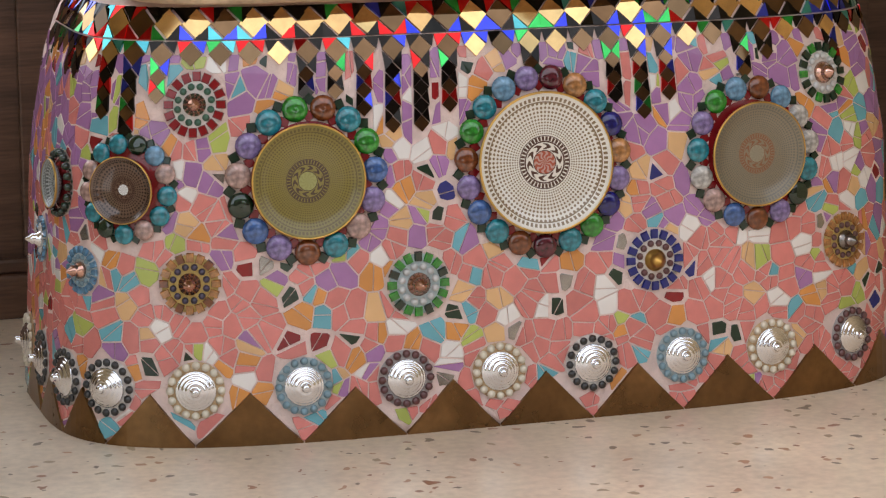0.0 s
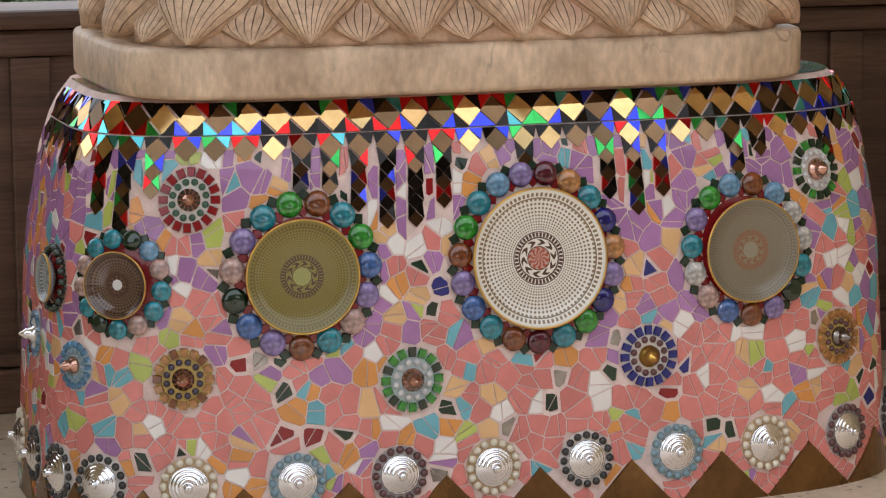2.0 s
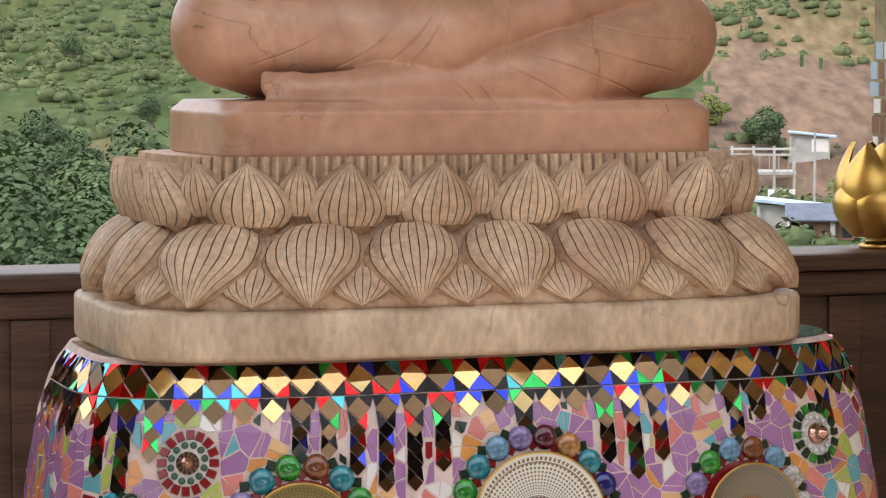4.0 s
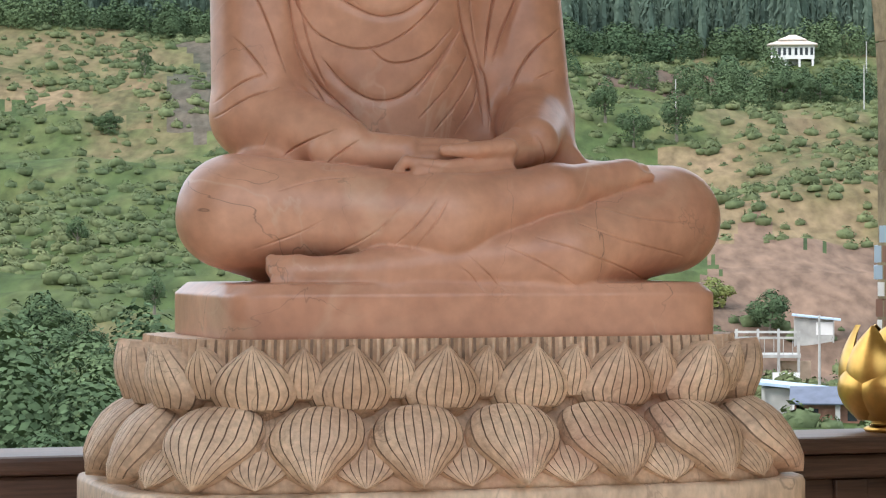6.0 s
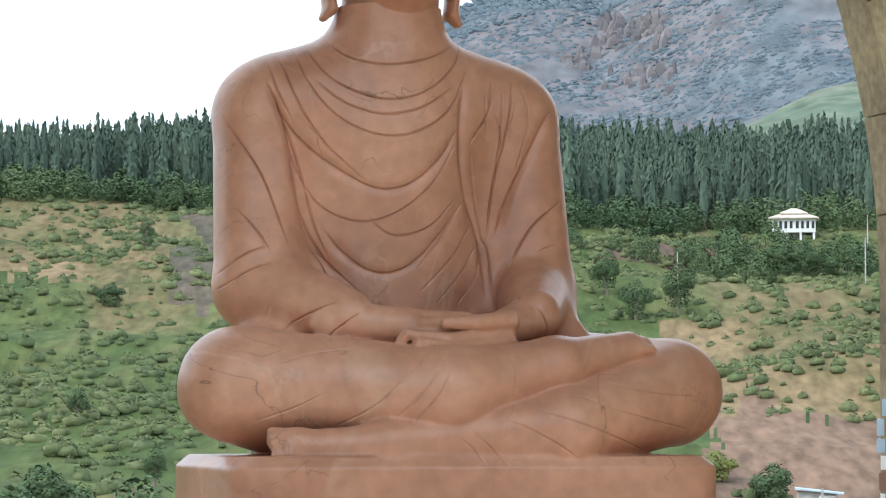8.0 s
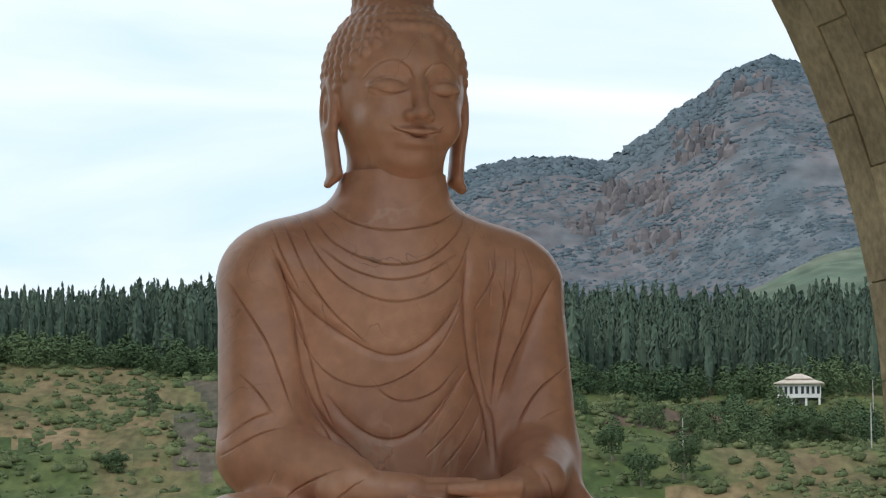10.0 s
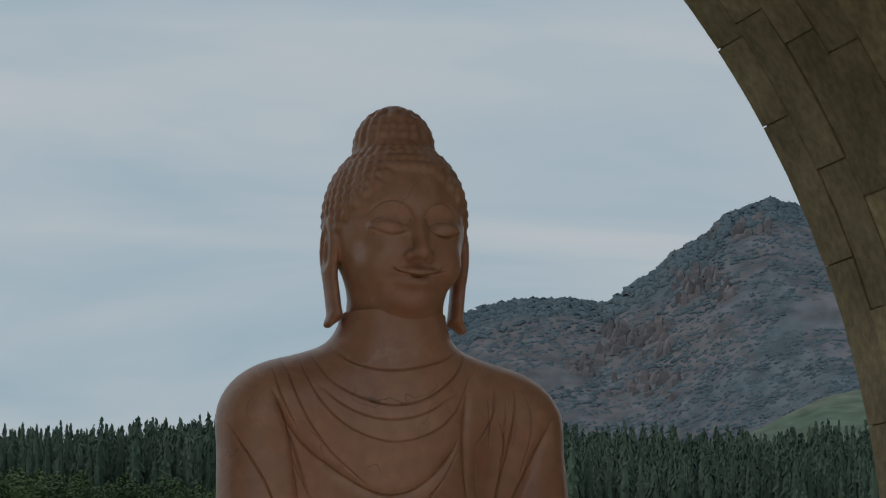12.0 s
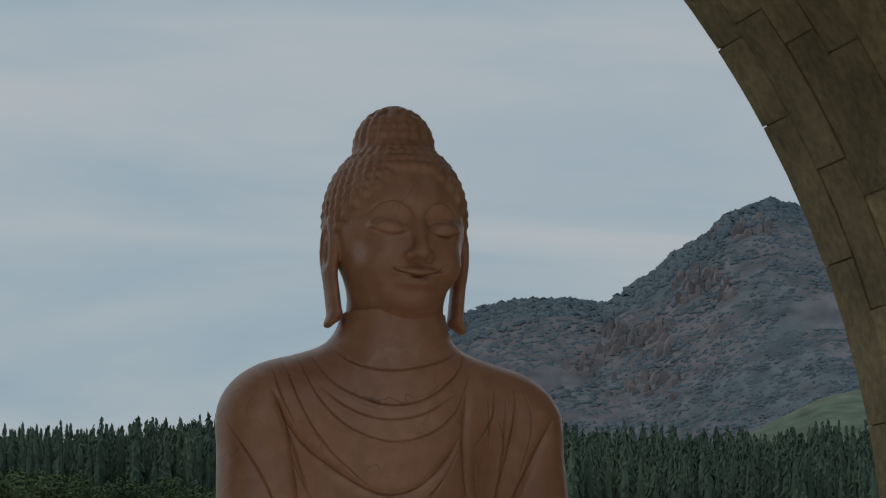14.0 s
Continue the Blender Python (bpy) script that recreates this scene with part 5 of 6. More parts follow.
def statue():
    P, ax = grid((-0.64, -0.50, 1.175), (0.62, 0.33, 2.21), 0.0048)
    bv, bq = surface(body_field(P), ax)
    hv, hq = head_mesh()
    folds = [(w, d, line) for w, d, lines in ((0.0017, 0.0060, CHEST), (0.0019, 0.0075, SASH), (0.0018, 0.0065, SLEEVE), (0.0016, 0.0028, LEG), (0.0017, 0.0055, NECK)) for line in lines]
    folds += [(0.011, 0.010, SLEEVE[1]), (0.012, 0.008, SASH[5]), (0.010, 0.007, SASH[0]), (0.010, 0.005, CHEST[0]), (0.010, 0.004, CHEST[3])]
    face = [(w, d, [(HX + s * x, z) for x, z in line]) for s in (-1, 1) for w, d, line in FACE]
    done = []
    for vs, qs, lines, taper in ((bv, bq, folds, 0.05), (hv, hq, face, 0.008)):
        for reach in (0.016, 0.011):
            vs, qs = refine(vs, qs, lines, reach)
        me = bpy.data.meshes.new("tmp")
        me.from_pydata(vs.tolist(), [], qs.tolist())
        nr = np.zeros(len(vs) * 3, dtype=np.float32)
        me.vertex_normals.foreach_get("vector", nr)
        for w, d, line in lines:
            vs = carve(vs, nr.reshape(-1, 3), line, w, d, taper)
        bpy.data.meshes.remove(me)
        done.append((vs, qs))
    (bv, bq), (hv, hq) = done
    ob = obj("statue", np.concatenate([bv, hv]), np.concatenate([bq, hq + len(bv)]), M_MARBLE, smooth=True)
    return tagged(ob, "polished orange marble statue of a seated robed figure", "statue")


# incised folds, drawn on the front in x and z
CHEST = [
    [(-0.402, 2.045), (-0.366, 1.958), (-0.29, 1.894), (-0.211, 1.836), (-0.158, 1.823), (-0.101, 1.842), (-0.039, 1.901), (-0.009, 1.955)],
    [(-0.3, 2.047), (-0.247, 2.0), (-0.173, 1.974), (-0.091, 1.991), (-0.021, 2.037)],
    [(-0.195, 1.772), (-0.17, 1.742), (-0.135, 1.73), (-0.066, 1.75), (-0.013, 1.807)],
    [(-0.277, 1.746), (-0.231, 1.682), (-0.178, 1.653), (-0.122, 1.665), (-0.06, 1.718), (0.001, 1.791)],
    [(-0.32, 1.738), (-0.277, 1.671), (-0.256, 1.6)],
    [(-0.095, 1.671), (-0.031, 1.742), (0.012, 1.808)],
    [(-0.087, 1.623), (-0.009, 1.697), (0.038, 1.764)],
    [(-0.052, 1.598), (0.019, 1.67), (0.049, 1.723)],
    [(-0.001, 1.594), (0.047, 1.653), (0.062, 1.706)],
]
SASH = [
    [(0.011, 2.052), (-0.006, 1.938), (0.022, 1.809), (0.054, 1.741), (0.067, 1.613)],
    [(0.052, 1.747), (0.076, 1.712), (0.079, 1.601)],
    [(0.077, 2.056), (0.067, 1.99), (0.024, 1.929)],
    [(0.123, 2.058), (0.108, 1.957), (0.082, 1.841), (0.072, 1.736)],
    [(0.082, 1.99), (0.098, 1.945), (0.09, 1.888)],
    [(0.213, 2.005), (0.152, 1.911), (0.106, 1.823), (0.086, 1.742)],
    [(0.233, 1.815), (0.154, 1.764), (0.112, 1.676)],
    [(0.21, 1.725), (0.165, 1.706)],
]
SLEEVE = [
    [(-0.476, 1.972), (-0.448, 1.912), (-0.408, 1.843), (-0.384, 1.775), (-0.359, 1.713)],
    [(-0.39, 2.021), (-0.35, 1.919), (-0.333, 1.818), (-0.309, 1.727), (-0.251, 1.654)],
    [(-0.372, 1.975), (-0.32, 1.853), (-0.3, 1.762), (-0.267, 1.682)],
    [(-0.494, 1.651), (-0.454, 1.691), (-0.402, 1.709)],
    [(-0.493, 1.622), (-0.443, 1.661), (-0.38, 1.68)],
    [(-0.327, 1.512), (-0.297, 1.545), (-0.261, 1.569)],
    [(-0.394, 1.532), (-0.343, 1.575), (-0.301, 1.591)],
    [(-0.417, 1.558), (-0.409, 1.586)],
    [(0.108, 1.584), (0.132, 1.545), (0.132, 1.523)],
    [(-0.461, 1.781), (-0.425, 1.74), (-0.4, 1.7)],
]
LEG = [
    [(-0.471, 1.358), (-0.4, 1.385), (-0.353, 1.413)],
    [(-0.335, 1.343), (-0.263, 1.383), (-0.214, 1.437)],
    [(-0.233, 1.351), (-0.185, 1.404), (-0.148, 1.458)],
    [(-0.193, 1.351), (-0.156, 1.404), (-0.129, 1.453)],
    [(-0.43, 1.47), (-0.365, 1.492), (-0.301, 1.497)],
    [(0.447, 1.41), (0.312, 1.416), (0.206, 1.44)],
    [(0.421, 1.343), (0.266, 1.37), (0.143, 1.408)],
    [(0.33, 1.297), (0.157, 1.348), (0.055, 1.381)],
    [(0.14, 1.283), (0.057, 1.334), (-0.009, 1.364)],
    [(0.0, 1.267), (-0.042, 1.307), (-0.085, 1.345)],
    [(-0.048, 1.267), (-0.072, 1.302), (-0.108, 1.329)],
]
NECK = [
    [(-0.268, 2.137), (-0.237, 2.095), (-0.159, 2.076), (-0.058, 2.099), (-0.007, 2.131)],
    [(-0.306, 2.126), (-0.289, 2.065), (-0.215, 2.018), (-0.149, 2.006), (-0.075, 2.027), (-0.003, 2.087), (0.018, 2.136)],
    [(-0.335, 2.121), (-0.32, 2.04), (-0.249, 1.959), (-0.163, 1.927), (-0.08, 1.95), (-0.015, 2.002), (0.02, 2.077)],
    [(-0.368, 2.108), (-0.35, 2.015), (-0.289, 1.926), (-0.214, 1.851)],
    [(0.059, 2.031), (0.062, 1.937)],
    [(0.099, 2.033), (0.092, 1.95)],
    [(0.126, 2.009), (0.11, 1.939)],
    [(-0.391, 2.098), (-0.384, 2.026), (-0.348, 1.959)],
    [(-0.35, 1.90), (-0.30, 1.80), (-0.22, 1.755), (-0.14, 1.775), (-0.06, 1.84), (-0.015, 1.92)],
    [(-0.33, 1.80), (-0.29, 1.70), (-0.21, 1.615)],
    [(0.03, 1.90), (0.045, 1.80), (0.07, 1.70)],
    [(0.14, 2.07), (0.16, 1.98), (0.13, 1.88)],
]
FACE = [  # one half of the face: width, depth, line from the middle outward
    (0.0022, 0.0036, [(0.012, 2.384), (0.022, 2.410), (0.050, 2.429), (0.082, 2.419), (0.106, 2.388)]),
    (0.0022, 0.0060, [(0.026, 2.363), (0.050, 2.352), (0.076, 2.354), (0.100, 2.367)]),
    (0.0022, 0.0035, [(0.024, 2.374), (0.040, 2.386), (0.070, 2.388), (0.098, 2.374)]),
    (0.0022, 0.0080, [(-0.012, 2.2672), (0.0, 2.2665), (0.016, 2.268), (0.036, 2.274), (0.056, 2.287)]),
    (0.0026, 0.0035, [(0.006, 2.2990), (0.019, 2.2990)]),
]
statue()

# ---- mosaic on the pedestal ----
rng = random.Random(11)


def basis(s, z, lift=0.0):
    """A pose on the pedestal's face: x along the face, y up it, z outward."""
    p, n = base_point(s, z, lift)
    q, _ = base_point(s + 0.004, z, lift)
    t = (q - p)
    t = (t - n * t.dot(n)).normalized()
    b = n.cross(t)
    m = Matrix((t, b, n)).transposed().to_4x4()
    m.translation = p
    return m


def spin(profile, n=20):
    return lathe(profile, n)


def set_part(name, shape, material, parent, m, smooth=True, label=""):
    vs, fs = shape
    o = obj(name, vs, fs, material, parent, label, smooth)
    o.matrix_basis = m if parent is pedestal else parent.matrix_basis.inverted() @ m
    return o


def shared(name, mesh, parent, m):
    o = new(name, mesh)
    o.parent = parent
    o.matrix_basis = m if parent is pedestal else parent.matrix_basis.inverted() @ m
    return o


MESHES = {}


def mesh_of(key, make, material, smooth=True):
    """One mesh for alike pieces."""
    if key not in MESHES:
        vs, fs = make()
        me = bpy.data.meshes.new(key[0])
        me.from_pydata([tuple(v) for v in vs], [], fs)
        me.materials.append(material)
        if smooth:
            me.polygons.foreach_set("use_smooth", [True] * len(me.polygons))
        MESHES[key] = me
    return MESHES[key]


def gem_shape(r):
    """A round glass nugget: flat back, domed, with a shallow facet at the crown."""
    return lathe([(r * 0.92, -0.002), (r, 0.002), (r * 0.97, 0.0045), (r * 0.86, 0.0075), (r * 0.66, 0.0098), (r * 0.3, 0.0112), (r * 0.06, 0.0108)], 16)


def bead_shape(r):
    return lathe([(r, 0.0), (r * 0.97, r * 0.35), (r * 0.7, r * 0.75), (r * 0.25, r * 0.95)], 10)


def block(w, h, d):
    k = 0.0015
    vs = [(-w, -h, 0), (w, -h, 0), (w, h, 0), (-w, h, 0), (-w + k, -h + k, d), (w - k, -h + k, d), (w - k, h - k, d), (-w + k, h - k, d)]
    return vs, [(4, 5, 6, 7), (0, 1, 5, 4), (1, 2, 6, 5), (2, 3, 7, 6), (3, 0, 4, 7)]


HOLES = []  # (s, z, radius) kept free of loose tiles


def disc_on(name, s, z, r, material, lift, label=""):
    """A thin plaster disc that follows the curved face."""
    vs, fs = [base_point(s, z, lift + 0.001)[0]], []
    n, ringn = 36, 4
    for j in range(1, ringn + 1):
        for i in range(n):
            a = 2 * math.pi * i / n
            k = r * j / ringn
            vs.append(base_point(s + k * math.cos(a), z + k * math.sin(a), lift if j < ringn else -0.002)[0])
    for i in range(n):
        k = (i + 1) % n
        fs.append((0, 1 + i, 1 + k))
        for j in range(ringn - 1):
            fs.append((1 + j * n + i, 1 + (j + 1) * n + i, 1 + (j + 1) * n + k, 1 + j * n + k))
    return obj(name, vs, fs, material, pedestal, label, True)


def plate(s, z, r, material, label, gems, gem_r, ring, backing):
    HOLES.append((s, z, ring + gem_r * 0.92))
    disc_on("plaster_ring", s, z, ring + gem_r * 0.9, M_GROUT, 0.003)
    disc_on("mirror_ring", s, z, ring + gem_r * 0.1, TILE["red"], 0.0042, "broken dark red mirror round the plate")
    m = basis(s, z, 0.006)
    prof = [(r * 0.3, 0.0), (r * 0.55, 0.0), (r * 0.99, 0.014), (r, 0.017), (r * 0.985, 0.019), (r * 0.955, 0.0175), (r * 0.90, 0.0145), (r * 0.86, 0.013), (r * 0.80, 0.0085), (r * 0.62, 0.0065), (r * 0.3, 0.0062), (r * 0.06, 0.0062)]
    vs, fs = lathe(prof, 56)
    pl = set_part("plate", (vs, fs), material, pedestal, m, True, label)
    rim = set_part("rim", lathe([(r * 0.985, 0.0165), (r * 1.012, 0.0160), (r * 1.016, 0.0185), (r * 0.995, 0.0205), (r * 0.982, 0.0195)], 56, False), M_GOLD, pl, m, True, "thin gilded rim")
    n = len(gems)
    for i, g in enumerate(gems):
        a = math.pi / 2 - 2 * math.pi * (i + 0.5) / n
        gm = basis(s + ring * math.cos(a), z + ring * math.sin(a), 0.005)
        shared("glass_gem", mesh_of(("glass_gem", g, gem_r), lambda: gem_shape(gem_r), GEM[g]), pl, gm)
        a2 = a - math.pi / n
        for rr, cc in ((ring - gem_r * 0.66, "red"), (ring + gem_r * 0.62, "dark" if i % 3 else "green")):
            q = basis(s + rr * math.cos(a2), z + rr * math.sin(a2), 0.0025) @ Matrix.Rotation(a2 + math.pi / 4, 4, "Z")
            shared("mirror_chip", mesh_of(("mirror_chip", cc, gem_r), lambda: block(gem_r * 0.36, gem_r * 0.36, 0.0025), TILE["red" if cc == "red" else "black"], False), pl, q)
    return pl


GREEN_RING = "amber teal green blue violet rose teal amber violet blue dark rose violet teal green".split()
WHITE_RING = "wine honey teal navy honey violet navy green teal wine amber teal blue violet amber green teal sky violet".split()
GREY_RING = "amber sky clear clear teal dark violet amber blue rose clear teal violet green sky".split()
DARK_RING = "dark sky rose teal teal rose teal dark teal rose rose teal teal".split()
plate(-0.450, 0.491, 0.106, P_GREEN, "olive green patterned plate with fine lattice", GREEN_RING, 0.0248, 0.1330, "red")
plate(0.024, 0.500, 0.133, P_WHITE, "white plate with spiral of brown dots", WHITE_RING, 0.0242, 0.159, "red")
plate(0.478, 0.491, 0.101, P_GREY, "grey-brown patterned plate with gold rim", GREY_RING, 0.0238, 0.1275, "red")
plate(-0.796, 0.480, 0.062, P_DARK, "small dark plate with white centre", DARK_RING, 0.0192, 0.083, "red")
plate(-1.000, 0.470, 0.046, P_PEWTER, "small pewter-coloured plate", ["dark"] * 18, 0.0075, 0.057, "red")


def rosette(s, z, r, outer, back, dots, knob, knob_label):
    HOLES.append((s, z, r + 0.003))
    disc = disc_on("rosette", s, z, r, M_BACK[back], 0.005, "round mosaic rosette with a raised metal centre")
    n = 16
    for i in range(n):
        a = 2 * math.pi * i / n
        q = basis(s + 0.84 * r * math.cos(a), z + 0.84 * r * math.sin(a), 0.004) @ Matrix.Rotation(a, 4, "Z")
        mt = TILE[outer[i % len(outer)]] if outer[i % len(outer)] in TILE else GEM[outer[i % len(outer)]]
        shared("petal_tile", mesh_of(("petal_tile", outer[i % len(outer)], r), lambda: block(r * 0.155, r * 0.128, 0.005), mt, False), disc, q)
    for i in range(12):
        a = 2 * math.pi * (i + 0.5) / 12
        q = basis(s + 0.55 * r * math.cos(a), z + 0.55 * r * math.sin(a), 0.005)
        shared("bead", mesh_of(("bead", dots, r), lambda: bead_shape(r * 0.115), BEAD[dots]), disc, q)
    k = r * 0.36
    set_part("centre_knob", lathe([(k, 0.004), (k * 0.98, 0.010), (k * 0.75, 0.014), (k * 0.62, 0.020), (k * 0.66, 0.024), (k * 0.4, 0.029), (k * 0.15, 0.036), (k * 0.03, 0.038)], 20), knob, disc, basis(s, z, 0.0), True, knob_label)


rosette(-0.672, 0.634, 0.060, ["red"], "white", "green", M_COPPER, "rose copper flower knob")
rosette(0.669, 0.634, 0.060, ["black", "black", "green"], "white", "clear", M_COPPER, "rose copper flower knob")
rosette(-0.671, 0.307, 0.058, ["honey", "honey", "amber"], "gold", "purple", M_COPPER, "copper dome knob")
rosette(-0.233, 0.285, 0.062, ["green", "dark", "green"], "blue", "clear", M_COPPER, "copper dome knob")
rosette(0.253, 0.298, 0.060, ["navy"], "white", "brown", M_GOLD, "brass dome knob")
rosette(0.691, 0.300, 0.056, ["honey"], "gold", "brown", M_PEWTER, "dark pewter knob")
rosette(-0.901, 0.320, 0.046, ["sky"], "blue", "blue", M_COPPER, "copper dome knob")
rosette(-1.150, 0.338, 0.046, ["sky"], "white", "clear", M_SILVER, "silver knob")

# ---- silver lid knobs above the brass zigzag ----
VALLEY = [-1.29, -1.125, -0.956, -0.831, -0.659, -0.457, -0.259, -0.072, 0.118, 0.307, 0.504, 0.705, 0.90, 1.08, 1.25]
KNOB_LOOK = ["cream", "black", "black", "black", "cream", "blue", "brown", "cream", "black", "blue", "cream", "brown", "black", "cream", "blue"]
BACKING = dict(cream="cream", black="white", blue="blue", brown="brown")


def lid_knob(s, z, look_):
    r = 0.058
    HOLES.append((s, z, r * 0.97))
    disc = disc_on("lid_medallion", s, z, r, M_BACK[BACKING[look_]], 0.005, "silver lid knob in a ring of beads")
    for i in range(16):
        a = 2 * math.pi * i / 16
        shared("bead", mesh_of(("bead", look_, "lid"), lambda: bead_shape(0.0078), BEAD[look_]), disc, basis(s + 0.0475 * math.cos(a), z + 0.0475 * math.sin(a), 0.005))
    prof = [(0.0375, 0.004), (0.0378, 0.008), (0.0355, 0.010), (0.034, 0.0095), (0.0325, 0.013), (0.029, 0.0155), (0.0275, 0.0150), (0.026, 0.019), (0.0215, 0.0215),
            (0.020, 0.021), (0.0185, 0.025), (0.014, 0.0265), (0.0125, 0.026), (0.0085, 0.028), (0.0068, 0.033), (0.0078, 0.038), (0.0065, 0.042), (0.002, 0.0435)]
    prof = [(r0, 0.004 + (h0 - 0.004) * 0.72) for r0, h0 in prof]
    set_part("silver_lid", lathe(prof, 32), M_SILVER, disc, basis(s, z, 0.0), True, "stepped polished silver lid")


for s, c in zip(VALLEY, KNOB_LOOK):
    lid_knob(s, 0.107, c)

# ---- brass triangles along the foot ----
M_BRASS = mat("aged_brass_mirror", (0.20, 0.105, 0.04), 0.3, 0.85, scale=14, vary=0.25, fine=0.1, piece=0.15, rough_vary=0.12)


def triangle(s0, s1, h):
    mid = (s0 + s1) / 2
    n = 8
    vs, fs = [], []
    for i in range(n + 1):
        s = s0 + (s1 - s0) * i / n
        top = max(0.002, h * (1 - abs(s - mid) / ((s1 - s0) / 2)))
        for z, l in ((0.0, 0.006), (top, 0.006), (top + 0.002, 0.0)):
            vs.append(base_point(s, z, l)[0])
    for i in range(n):
        a, b = 3 * i, 3 * i + 3
        fs += [(a, b, b + 1, a + 1), (a + 1, b + 1, b + 2, a + 2)]
    return obj("brass_triangle", vs, fs, M_BRASS, pedestal)


for a, b in zip(VALLEY, VALLEY[1:]):
    triangle(a + 0.001, b - 0.001, 0.098)


def zigzag(s):
    for a, b in zip(VALLEY, VALLEY[1:]):
        if a <= s <= b:
            return 0.100 * (1 - abs(s - (a + b) / 2) / ((b - a) / 2))
    return 0.0


# ---- loose tiles: cells of an uneven net, cut round the medallions ----
def cut(poly, nx, nz, d):
    """Keeps the side of a polygon where nx * s + nz * z >= d."""
    out = []
    for i, p in enumerate(poly):
        q = poly[(i + 1) % len(poly)]
        a, b = nx * p[0] + nz * p[1] - d, nx * q[0] + nz * q[1] - d
        if a >= 0:
            out.append(p)
        if (a >= 0) != (b >= 0):
            t = a / (a - b)
            out.append((p[0] + (q[0] - p[0]) * t, p[1] + (q[1] - p[1]) * t))
    return out


def area_of(poly):
    return 0.5 * sum(p[0] * q[1] - q[0] * p[1] for p, q in zip(poly, poly[1:] + poly[:1]))


def tile_shape(poly, lift, thick):
    """A cut tile that follows the face: rounded top edge, sides down into the grout."""
    n = len(poly)
    cx, cz = sum(p[0] for p in poly) / n, sum(p[1] for p in poly) / n
    vs = [base_point(x, z, 0.0)[0] for x, z in poly]
    vs += [base_point(x, z, lift + thick * 0.75)[0] for x, z in poly]
    vs += [base_point(x + (cx - x) * 0.06, z + (cz - z) * 0.06, lift + thick)[0] for x, z in poly]
    fs = [tuple(range(2 * n, 3 * n))]
    for i in range(n):
        k = (i + 1) % n
        fs += [(i, k, n + k, n + i), (n + i, n + k, 2 * n + k, 2 * n + i)]
    return vs, fs


DRIPS = []  # (arc, lowest height, half width) of the hanging mirror columns


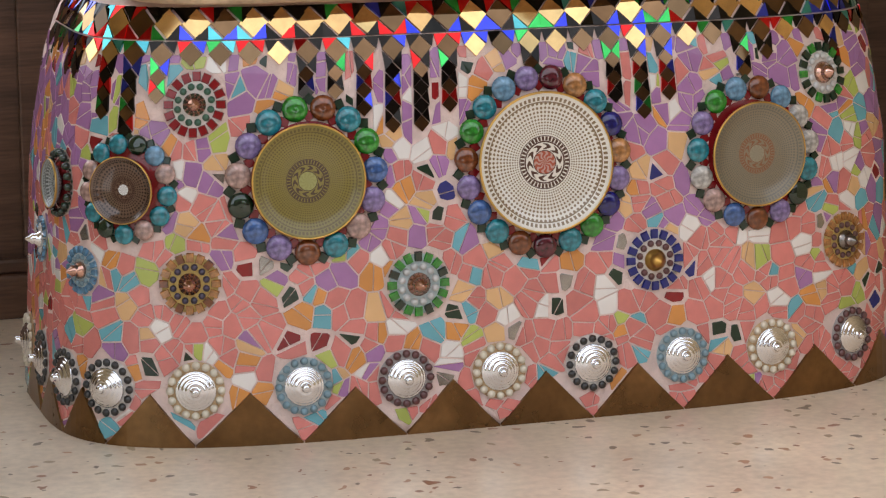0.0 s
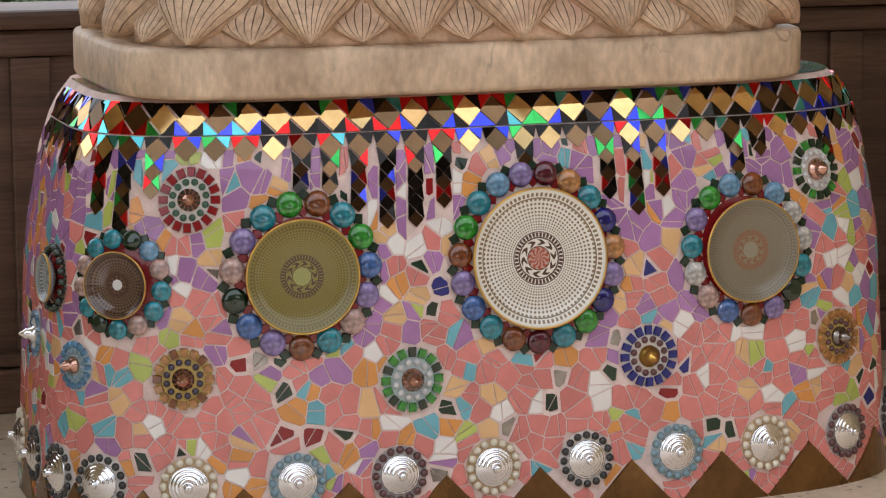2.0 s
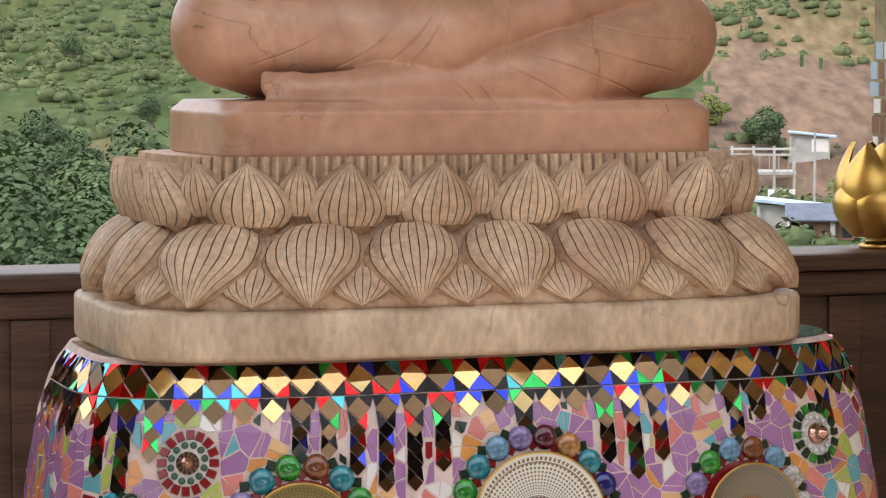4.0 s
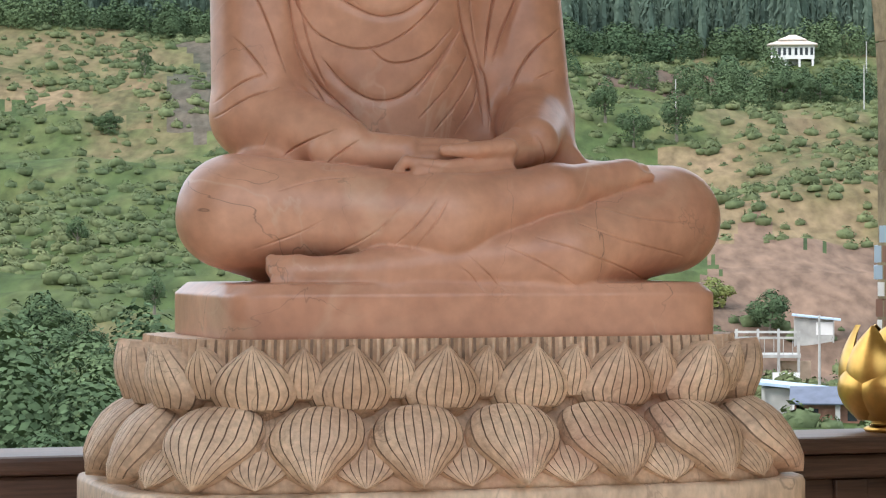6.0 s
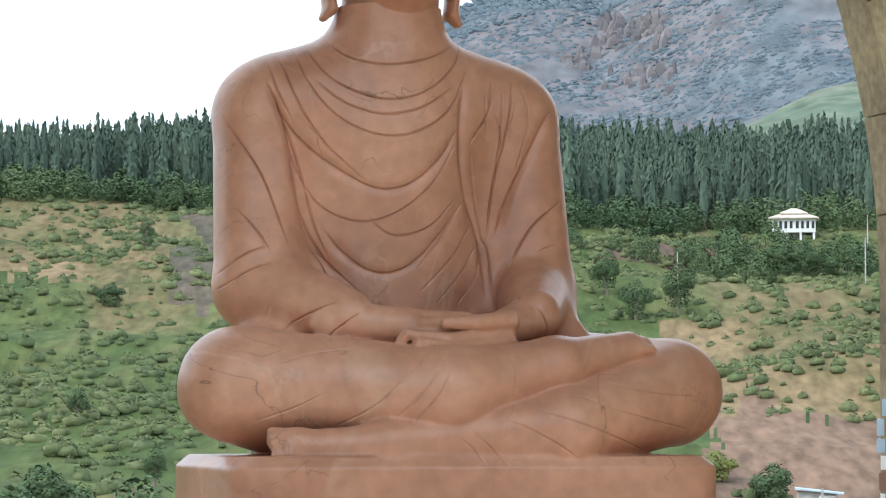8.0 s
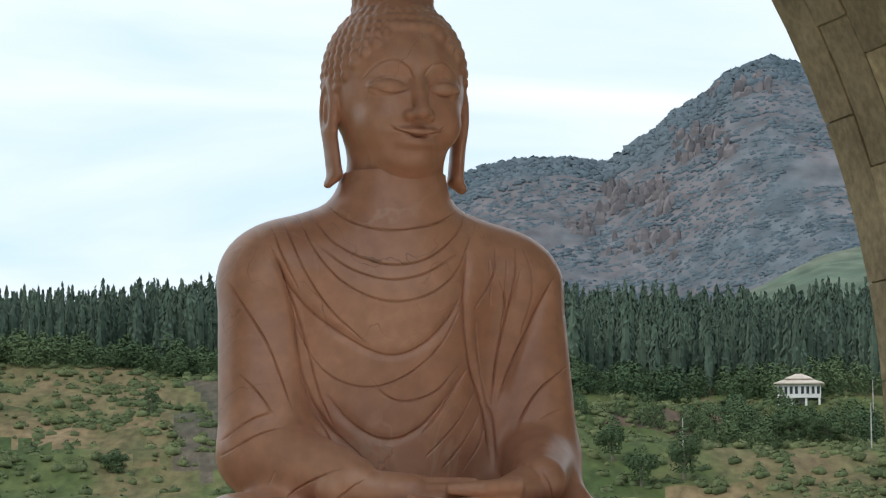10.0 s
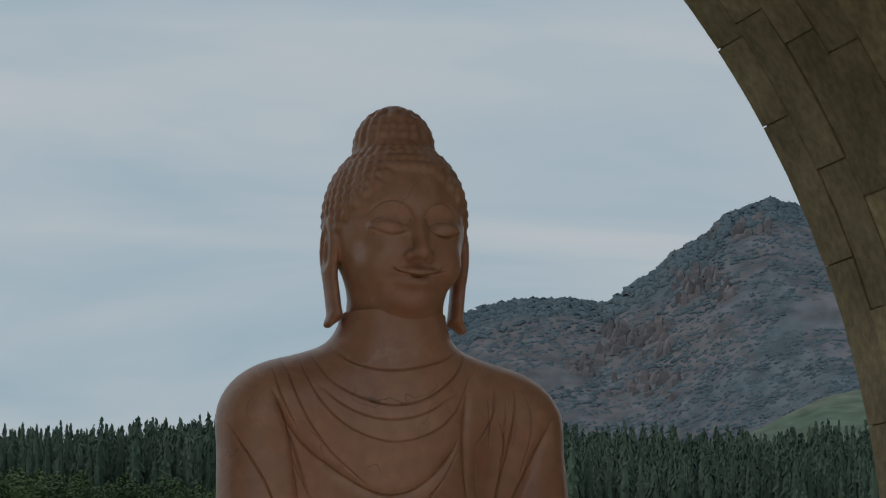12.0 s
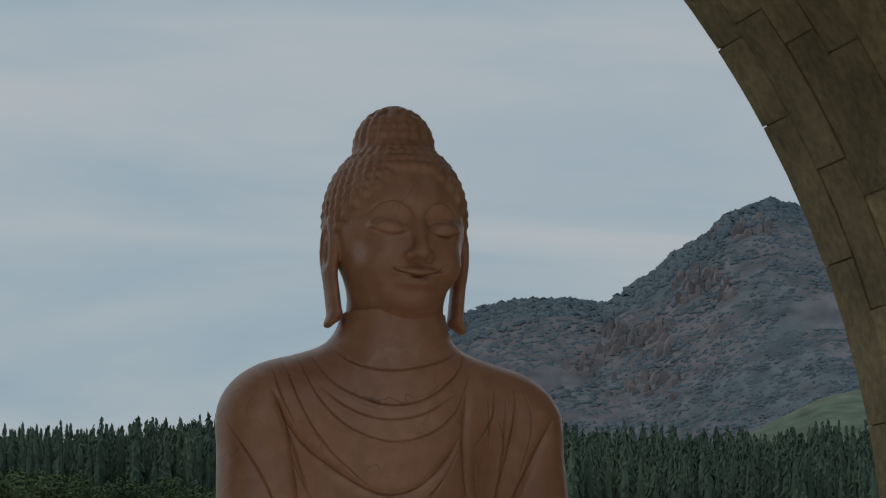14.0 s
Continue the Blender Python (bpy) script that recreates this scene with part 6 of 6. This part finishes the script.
def tile_field():
    gap, top = 0.0375, 0.722
    seeds = []
    nz, ns = int(0.76 / gap), int(2.6 / gap)
    for j in range(nz + 1):
        for i in range(ns + 1):
            seeds.append((-1.3 + (i + 0.5 * (j % 2)) * gap + rng.uniform(-0.55, 0.55) * gap, j * gap + rng.uniform(-0.55, 0.55) * gap))
    S = np.array(seeds)
    joined, singles = {}, []
    for c in seeds:
        if c[1] > top + 0.01 or zigzag(c[0]) > c[1] + 0.004:
            continue
        if any(math.hypot(c[0] - h[0], c[1] - h[1]) < h[2] - 0.006 for h in HOLES):
            continue
        d = np.hypot(S[:, 0] - c[0], S[:, 1] - c[1])
        poly = [(c[0] - 0.06, c[1] - 0.06), (c[0] + 0.06, c[1] - 0.06), (c[0] + 0.06, c[1] + 0.06), (c[0] - 0.06, c[1] + 0.06)]
        for k in np.argsort(d)[1:15]:
            o = seeds[int(k)]
            nx, nz_ = c[0] - o[0], c[1] - o[1]
            q = math.hypot(nx, nz_)
            nx, nz_ = nx / q, nz_ / q
            poly = cut(poly, nx, nz_, nx * (c[0] + o[0]) / 2 + nz_ * (c[1] + o[1]) / 2 + 0.0016)
            if len(poly) < 3:
                break
        for h in HOLES:
            dx, dz = c[0] - h[0], c[1] - h[1]
            q = math.hypot(dx, dz)
            if q < h[2] + 0.05 and len(poly) > 2:
                poly = cut(poly, dx / q, dz / q, (dx * h[0] + dz * h[1]) / q + h[2])
        for ds, dz, dw in DRIPS:
            if abs(c[0] - ds) < dw + 0.06 and c[1] > dz - 0.03 and len(poly) > 2:
                if abs(c[0] - ds) >= dw * 0.55:
                    sg = 1 if c[0] > ds else -1
                    poly = cut(poly, sg, 0, sg * ds + dw)
                else:
                    poly = cut(poly, 0, -1, -dz + 0.004)
        poly = cut(poly, 0, -1, -top) if len(poly) > 2 else poly
        poly = cut(poly, 0, 1, 0.004) if len(poly) > 2 else poly
        if len(poly) < 3 or area_of(poly) < 6e-5:
            continue
        high = min(1, max(0, (c[1] - 0.24) / 0.34))
        u = rng.random()
        if u < 0.30 + 0.06 * high:
            col = rng.choices(["white", "orange", "teal", "lime", "peach", "black", "red", "grey", "navy"], [9, 10, 10, 7, 9, 5, 4, 4, 1])[0]
            if col in ("black", "red", "grey", "navy"):
                n = len(poly)
                mx, mz = sum(p[0] for p in poly) / n, sum(p[1] for p in poly) / n
                poly = [(mx + (x - mx) * 0.72, mz + (z - mz) * 0.72) for x, z in poly]
        else:
            col = "purple" if rng.random() < 0.06 + 0.74 * high else "pink"
        shards = [poly]
        if area_of(poly) > 6.5e-4 and rng.random() < 0.7:
            n = len(poly)
            mx, mz = sum(p[0] for p in poly) / n, sum(p[1] for p in poly) / n
            t = rng.uniform(0, math.pi)
            nx, nz_ = math.cos(t), math.sin(t)
            d = nx * mx + nz_ * mz + rng.uniform(-0.004, 0.004)
            shards = [q for q in (cut(poly, nx, nz_, d + 0.0011), cut(poly, -nx, -nz_, -d + 0.0011)) if len(q) > 2 and area_of(q) > 5e-5]
        for q in shards:
            if len(shards) > 1 and col in ("pink", "purple") and rng.random() < 0.12:
                tint = rng.choice(["white", "orange", "teal", "peach", "lime"])
            else:
                tint = col
            shape = tile_shape(q, 0.0002 + rng.uniform(0, 0.0009), 0.0014)
            if -0.36 < c[0] < 0.36 and 0.11 < c[1] < 0.70 and len(singles) < 298:
                singles.append((tint, shape))
            else:
                vs, fs = joined.setdefault(tint, ([], []))
                n = len(vs)
                vs += shape[0]
                fs += [tuple(i + n for i in f) for f in shape[1]]
    for col, (vs, fs) in joined.items():
        o = obj("tile_field", vs, fs, TILE[col], pedestal)
        o["kind"] = "stuff"
    for col, (vs, fs) in singles:
        obj("tile", vs, fs, TILE[col], pedestal)



# ---- mirror border: a row of diamonds with cut triangles, and hanging drips ----
def mirror_border():
    fields = {}
    singles = [0]

    def put(poly, col, name, tilt=0.0006):
        ang, t = rng.uniform(0, 6.28), rng.uniform(0, tilt)
        n = len(poly)
        cx, cz = sum(p[0] for p in poly) / n, sum(p[1] for p in poly) / n
        g = [(cx + (x - cx) * 0.91, cz + (z - cz) * 0.91) for x, z in poly]
        m = basis(cx, min(cz, 0.814), 0.0042)
        # mirrors are flat, each leaning a little its own way
        lean = Matrix.Rotation(rng.gauss(0, 0.04), 4, "X") @ Matrix.Rotation(rng.gauss(0, 0.04), 4, "Y")
        top = [m @ lean @ Vector(((x - cx), (z - cz) / max(0.5, m.col[1].z), 0)) for x, z in g]
        vs = top + [v - m.col[2].to_3d() * 0.005 for v in top]
        fs = [tuple(range(n))] + [(n + i, n + (i + 1) % n, (i + 1) % n, i) for i in range(n)]
        if name == "mirror_diamond" and abs(cx) < 0.9:
            obj(name, vs, fs, MIRROR[col], pedestal)
        else:
            v0, f0 = fields.setdefault(col, ([], []))
            k = len(v0)
            v0 += vs
            f0 += [tuple(i + k for i in f) for f in fs]

    pitch, zc, hh = 0.0585, 0.776, 0.0285
    jewels = ["red", "blue", "green", "teal", "dark", "dark", "dark", "dark", "red", "blue"]
    long_drips = {-15: 3, -14: 4, -6: 3, -5: 4, -4: 4, -3: 3, 3: 3, 4: 4, 5: 3, -8: 2, -7: 2, 8: 2, -13: 2, 12: 2}
    for k in range(-22, 23):
        s = k * pitch + 0.012
        h = pitch / 2
        put([(s - h, zc), (s, zc - hh), (s + h, zc), (s, zc + hh)], rng.choice(["amber", "amber", "amber", "smoke", "smoke"]), "mirror_diamond")
        e = s + h
        put([(e - h, zc + hh), (e, zc), (e, zc + hh)], rng.choice(jewels), "x")
        put([(e, zc), (e + h, zc + hh), (e, zc + hh)], rng.choice(jewels), "x")
        put([(e - h, zc - hh), (e, zc - hh), (e, zc)], rng.choice(jewels), "x")
        put([(e, zc - hh), (e + h, zc - hh), (e, zc)], rng.choice(jewels), "x")
        # smaller second row and the drips below it
        zt, w2 = zc - hh - 0.001, 0.0235
        z2 = zt - w2
        put([(s - w2, z2), (s, z2 - w2), (s + w2, z2), (s, zt)], rng.choice(["smoke", "smoke", "smoke", "amber"]), "mirror_diamond")
        put([(s, zt), (s + w2, z2), (e, zt)], rng.choice(jewels), "x")
        put([(e, zt), (e + h - w2, z2), (e + h, zt)], rng.choice(jewels), "x")
        zz, w = z2 - w2, 0.0165
        count = long_drips.get(k, rng.choice([0, 0, 1]))
        for j in range(count):
            put([(s - w, zz - w), (s, zz - 2 * w), (s + w, zz - w), (s, zz)], rng.choice(["smoke", "dark", "smoke", "smoke"]), "mirror_diamond")
            above = z2 if j == 0 else zz + w
            for sg in (-1, 1):
                tri = [(s + sg * (w2 if j == 0 else w) * 0.86, above - 0.002), (s + sg * w, zz - w), (s, zz)]
                put(tri if sg < 0 else tri[::-1], rng.choice(["dark", "dark", "green", "red", "blue", "dark"]), "x")
            zz -= 2 * w
        DRIPS.append((s, zz + (w if count else w2), w + 0.003))
    # the flat shoulder round the stone slab, in the same cut mirror
    for k in range(-46, 46):
        s0, s1 = k * 0.0293 + 0.012, (k + 1) * 0.0293 + 0.011
        (a, _), (b, _) = base_point(s0, 0.815), base_point(s1, 0.815)
        c0 = Vector((BASE_C[0], BASE_C[1], 0))
        def inn(v, q):
            return Vector((c0.x + (v.x - c0.x) * q, c0.y + (v.y - c0.y) * q, 0.8175))
        for quad in ((inn(a, 0.998), inn(b, 0.998), inn(a, 0.93)), (inn(b, 0.996), inn(b, 0.93), inn(a, 0.93)), (inn(a, 0.925), inn(b, 0.925), inn(b, 0.86), inn(a, 0.86))):
            v0, f0 = fields.setdefault(rng.choice(["amber", "smoke", "dark", "green", "red", "teal", "blue"]), ([], []))
            n0 = len(v0)
            v0 += list(quad)
            f0.append(tuple(range(n0, n0 + len(quad))))
    for col, (vs, fs) in fields.items():
        o = obj("mirror_field", vs, fs, MIRROR[col], pedestal)
        o["kind"] = "stuff"


mirror_border()
tile_field()
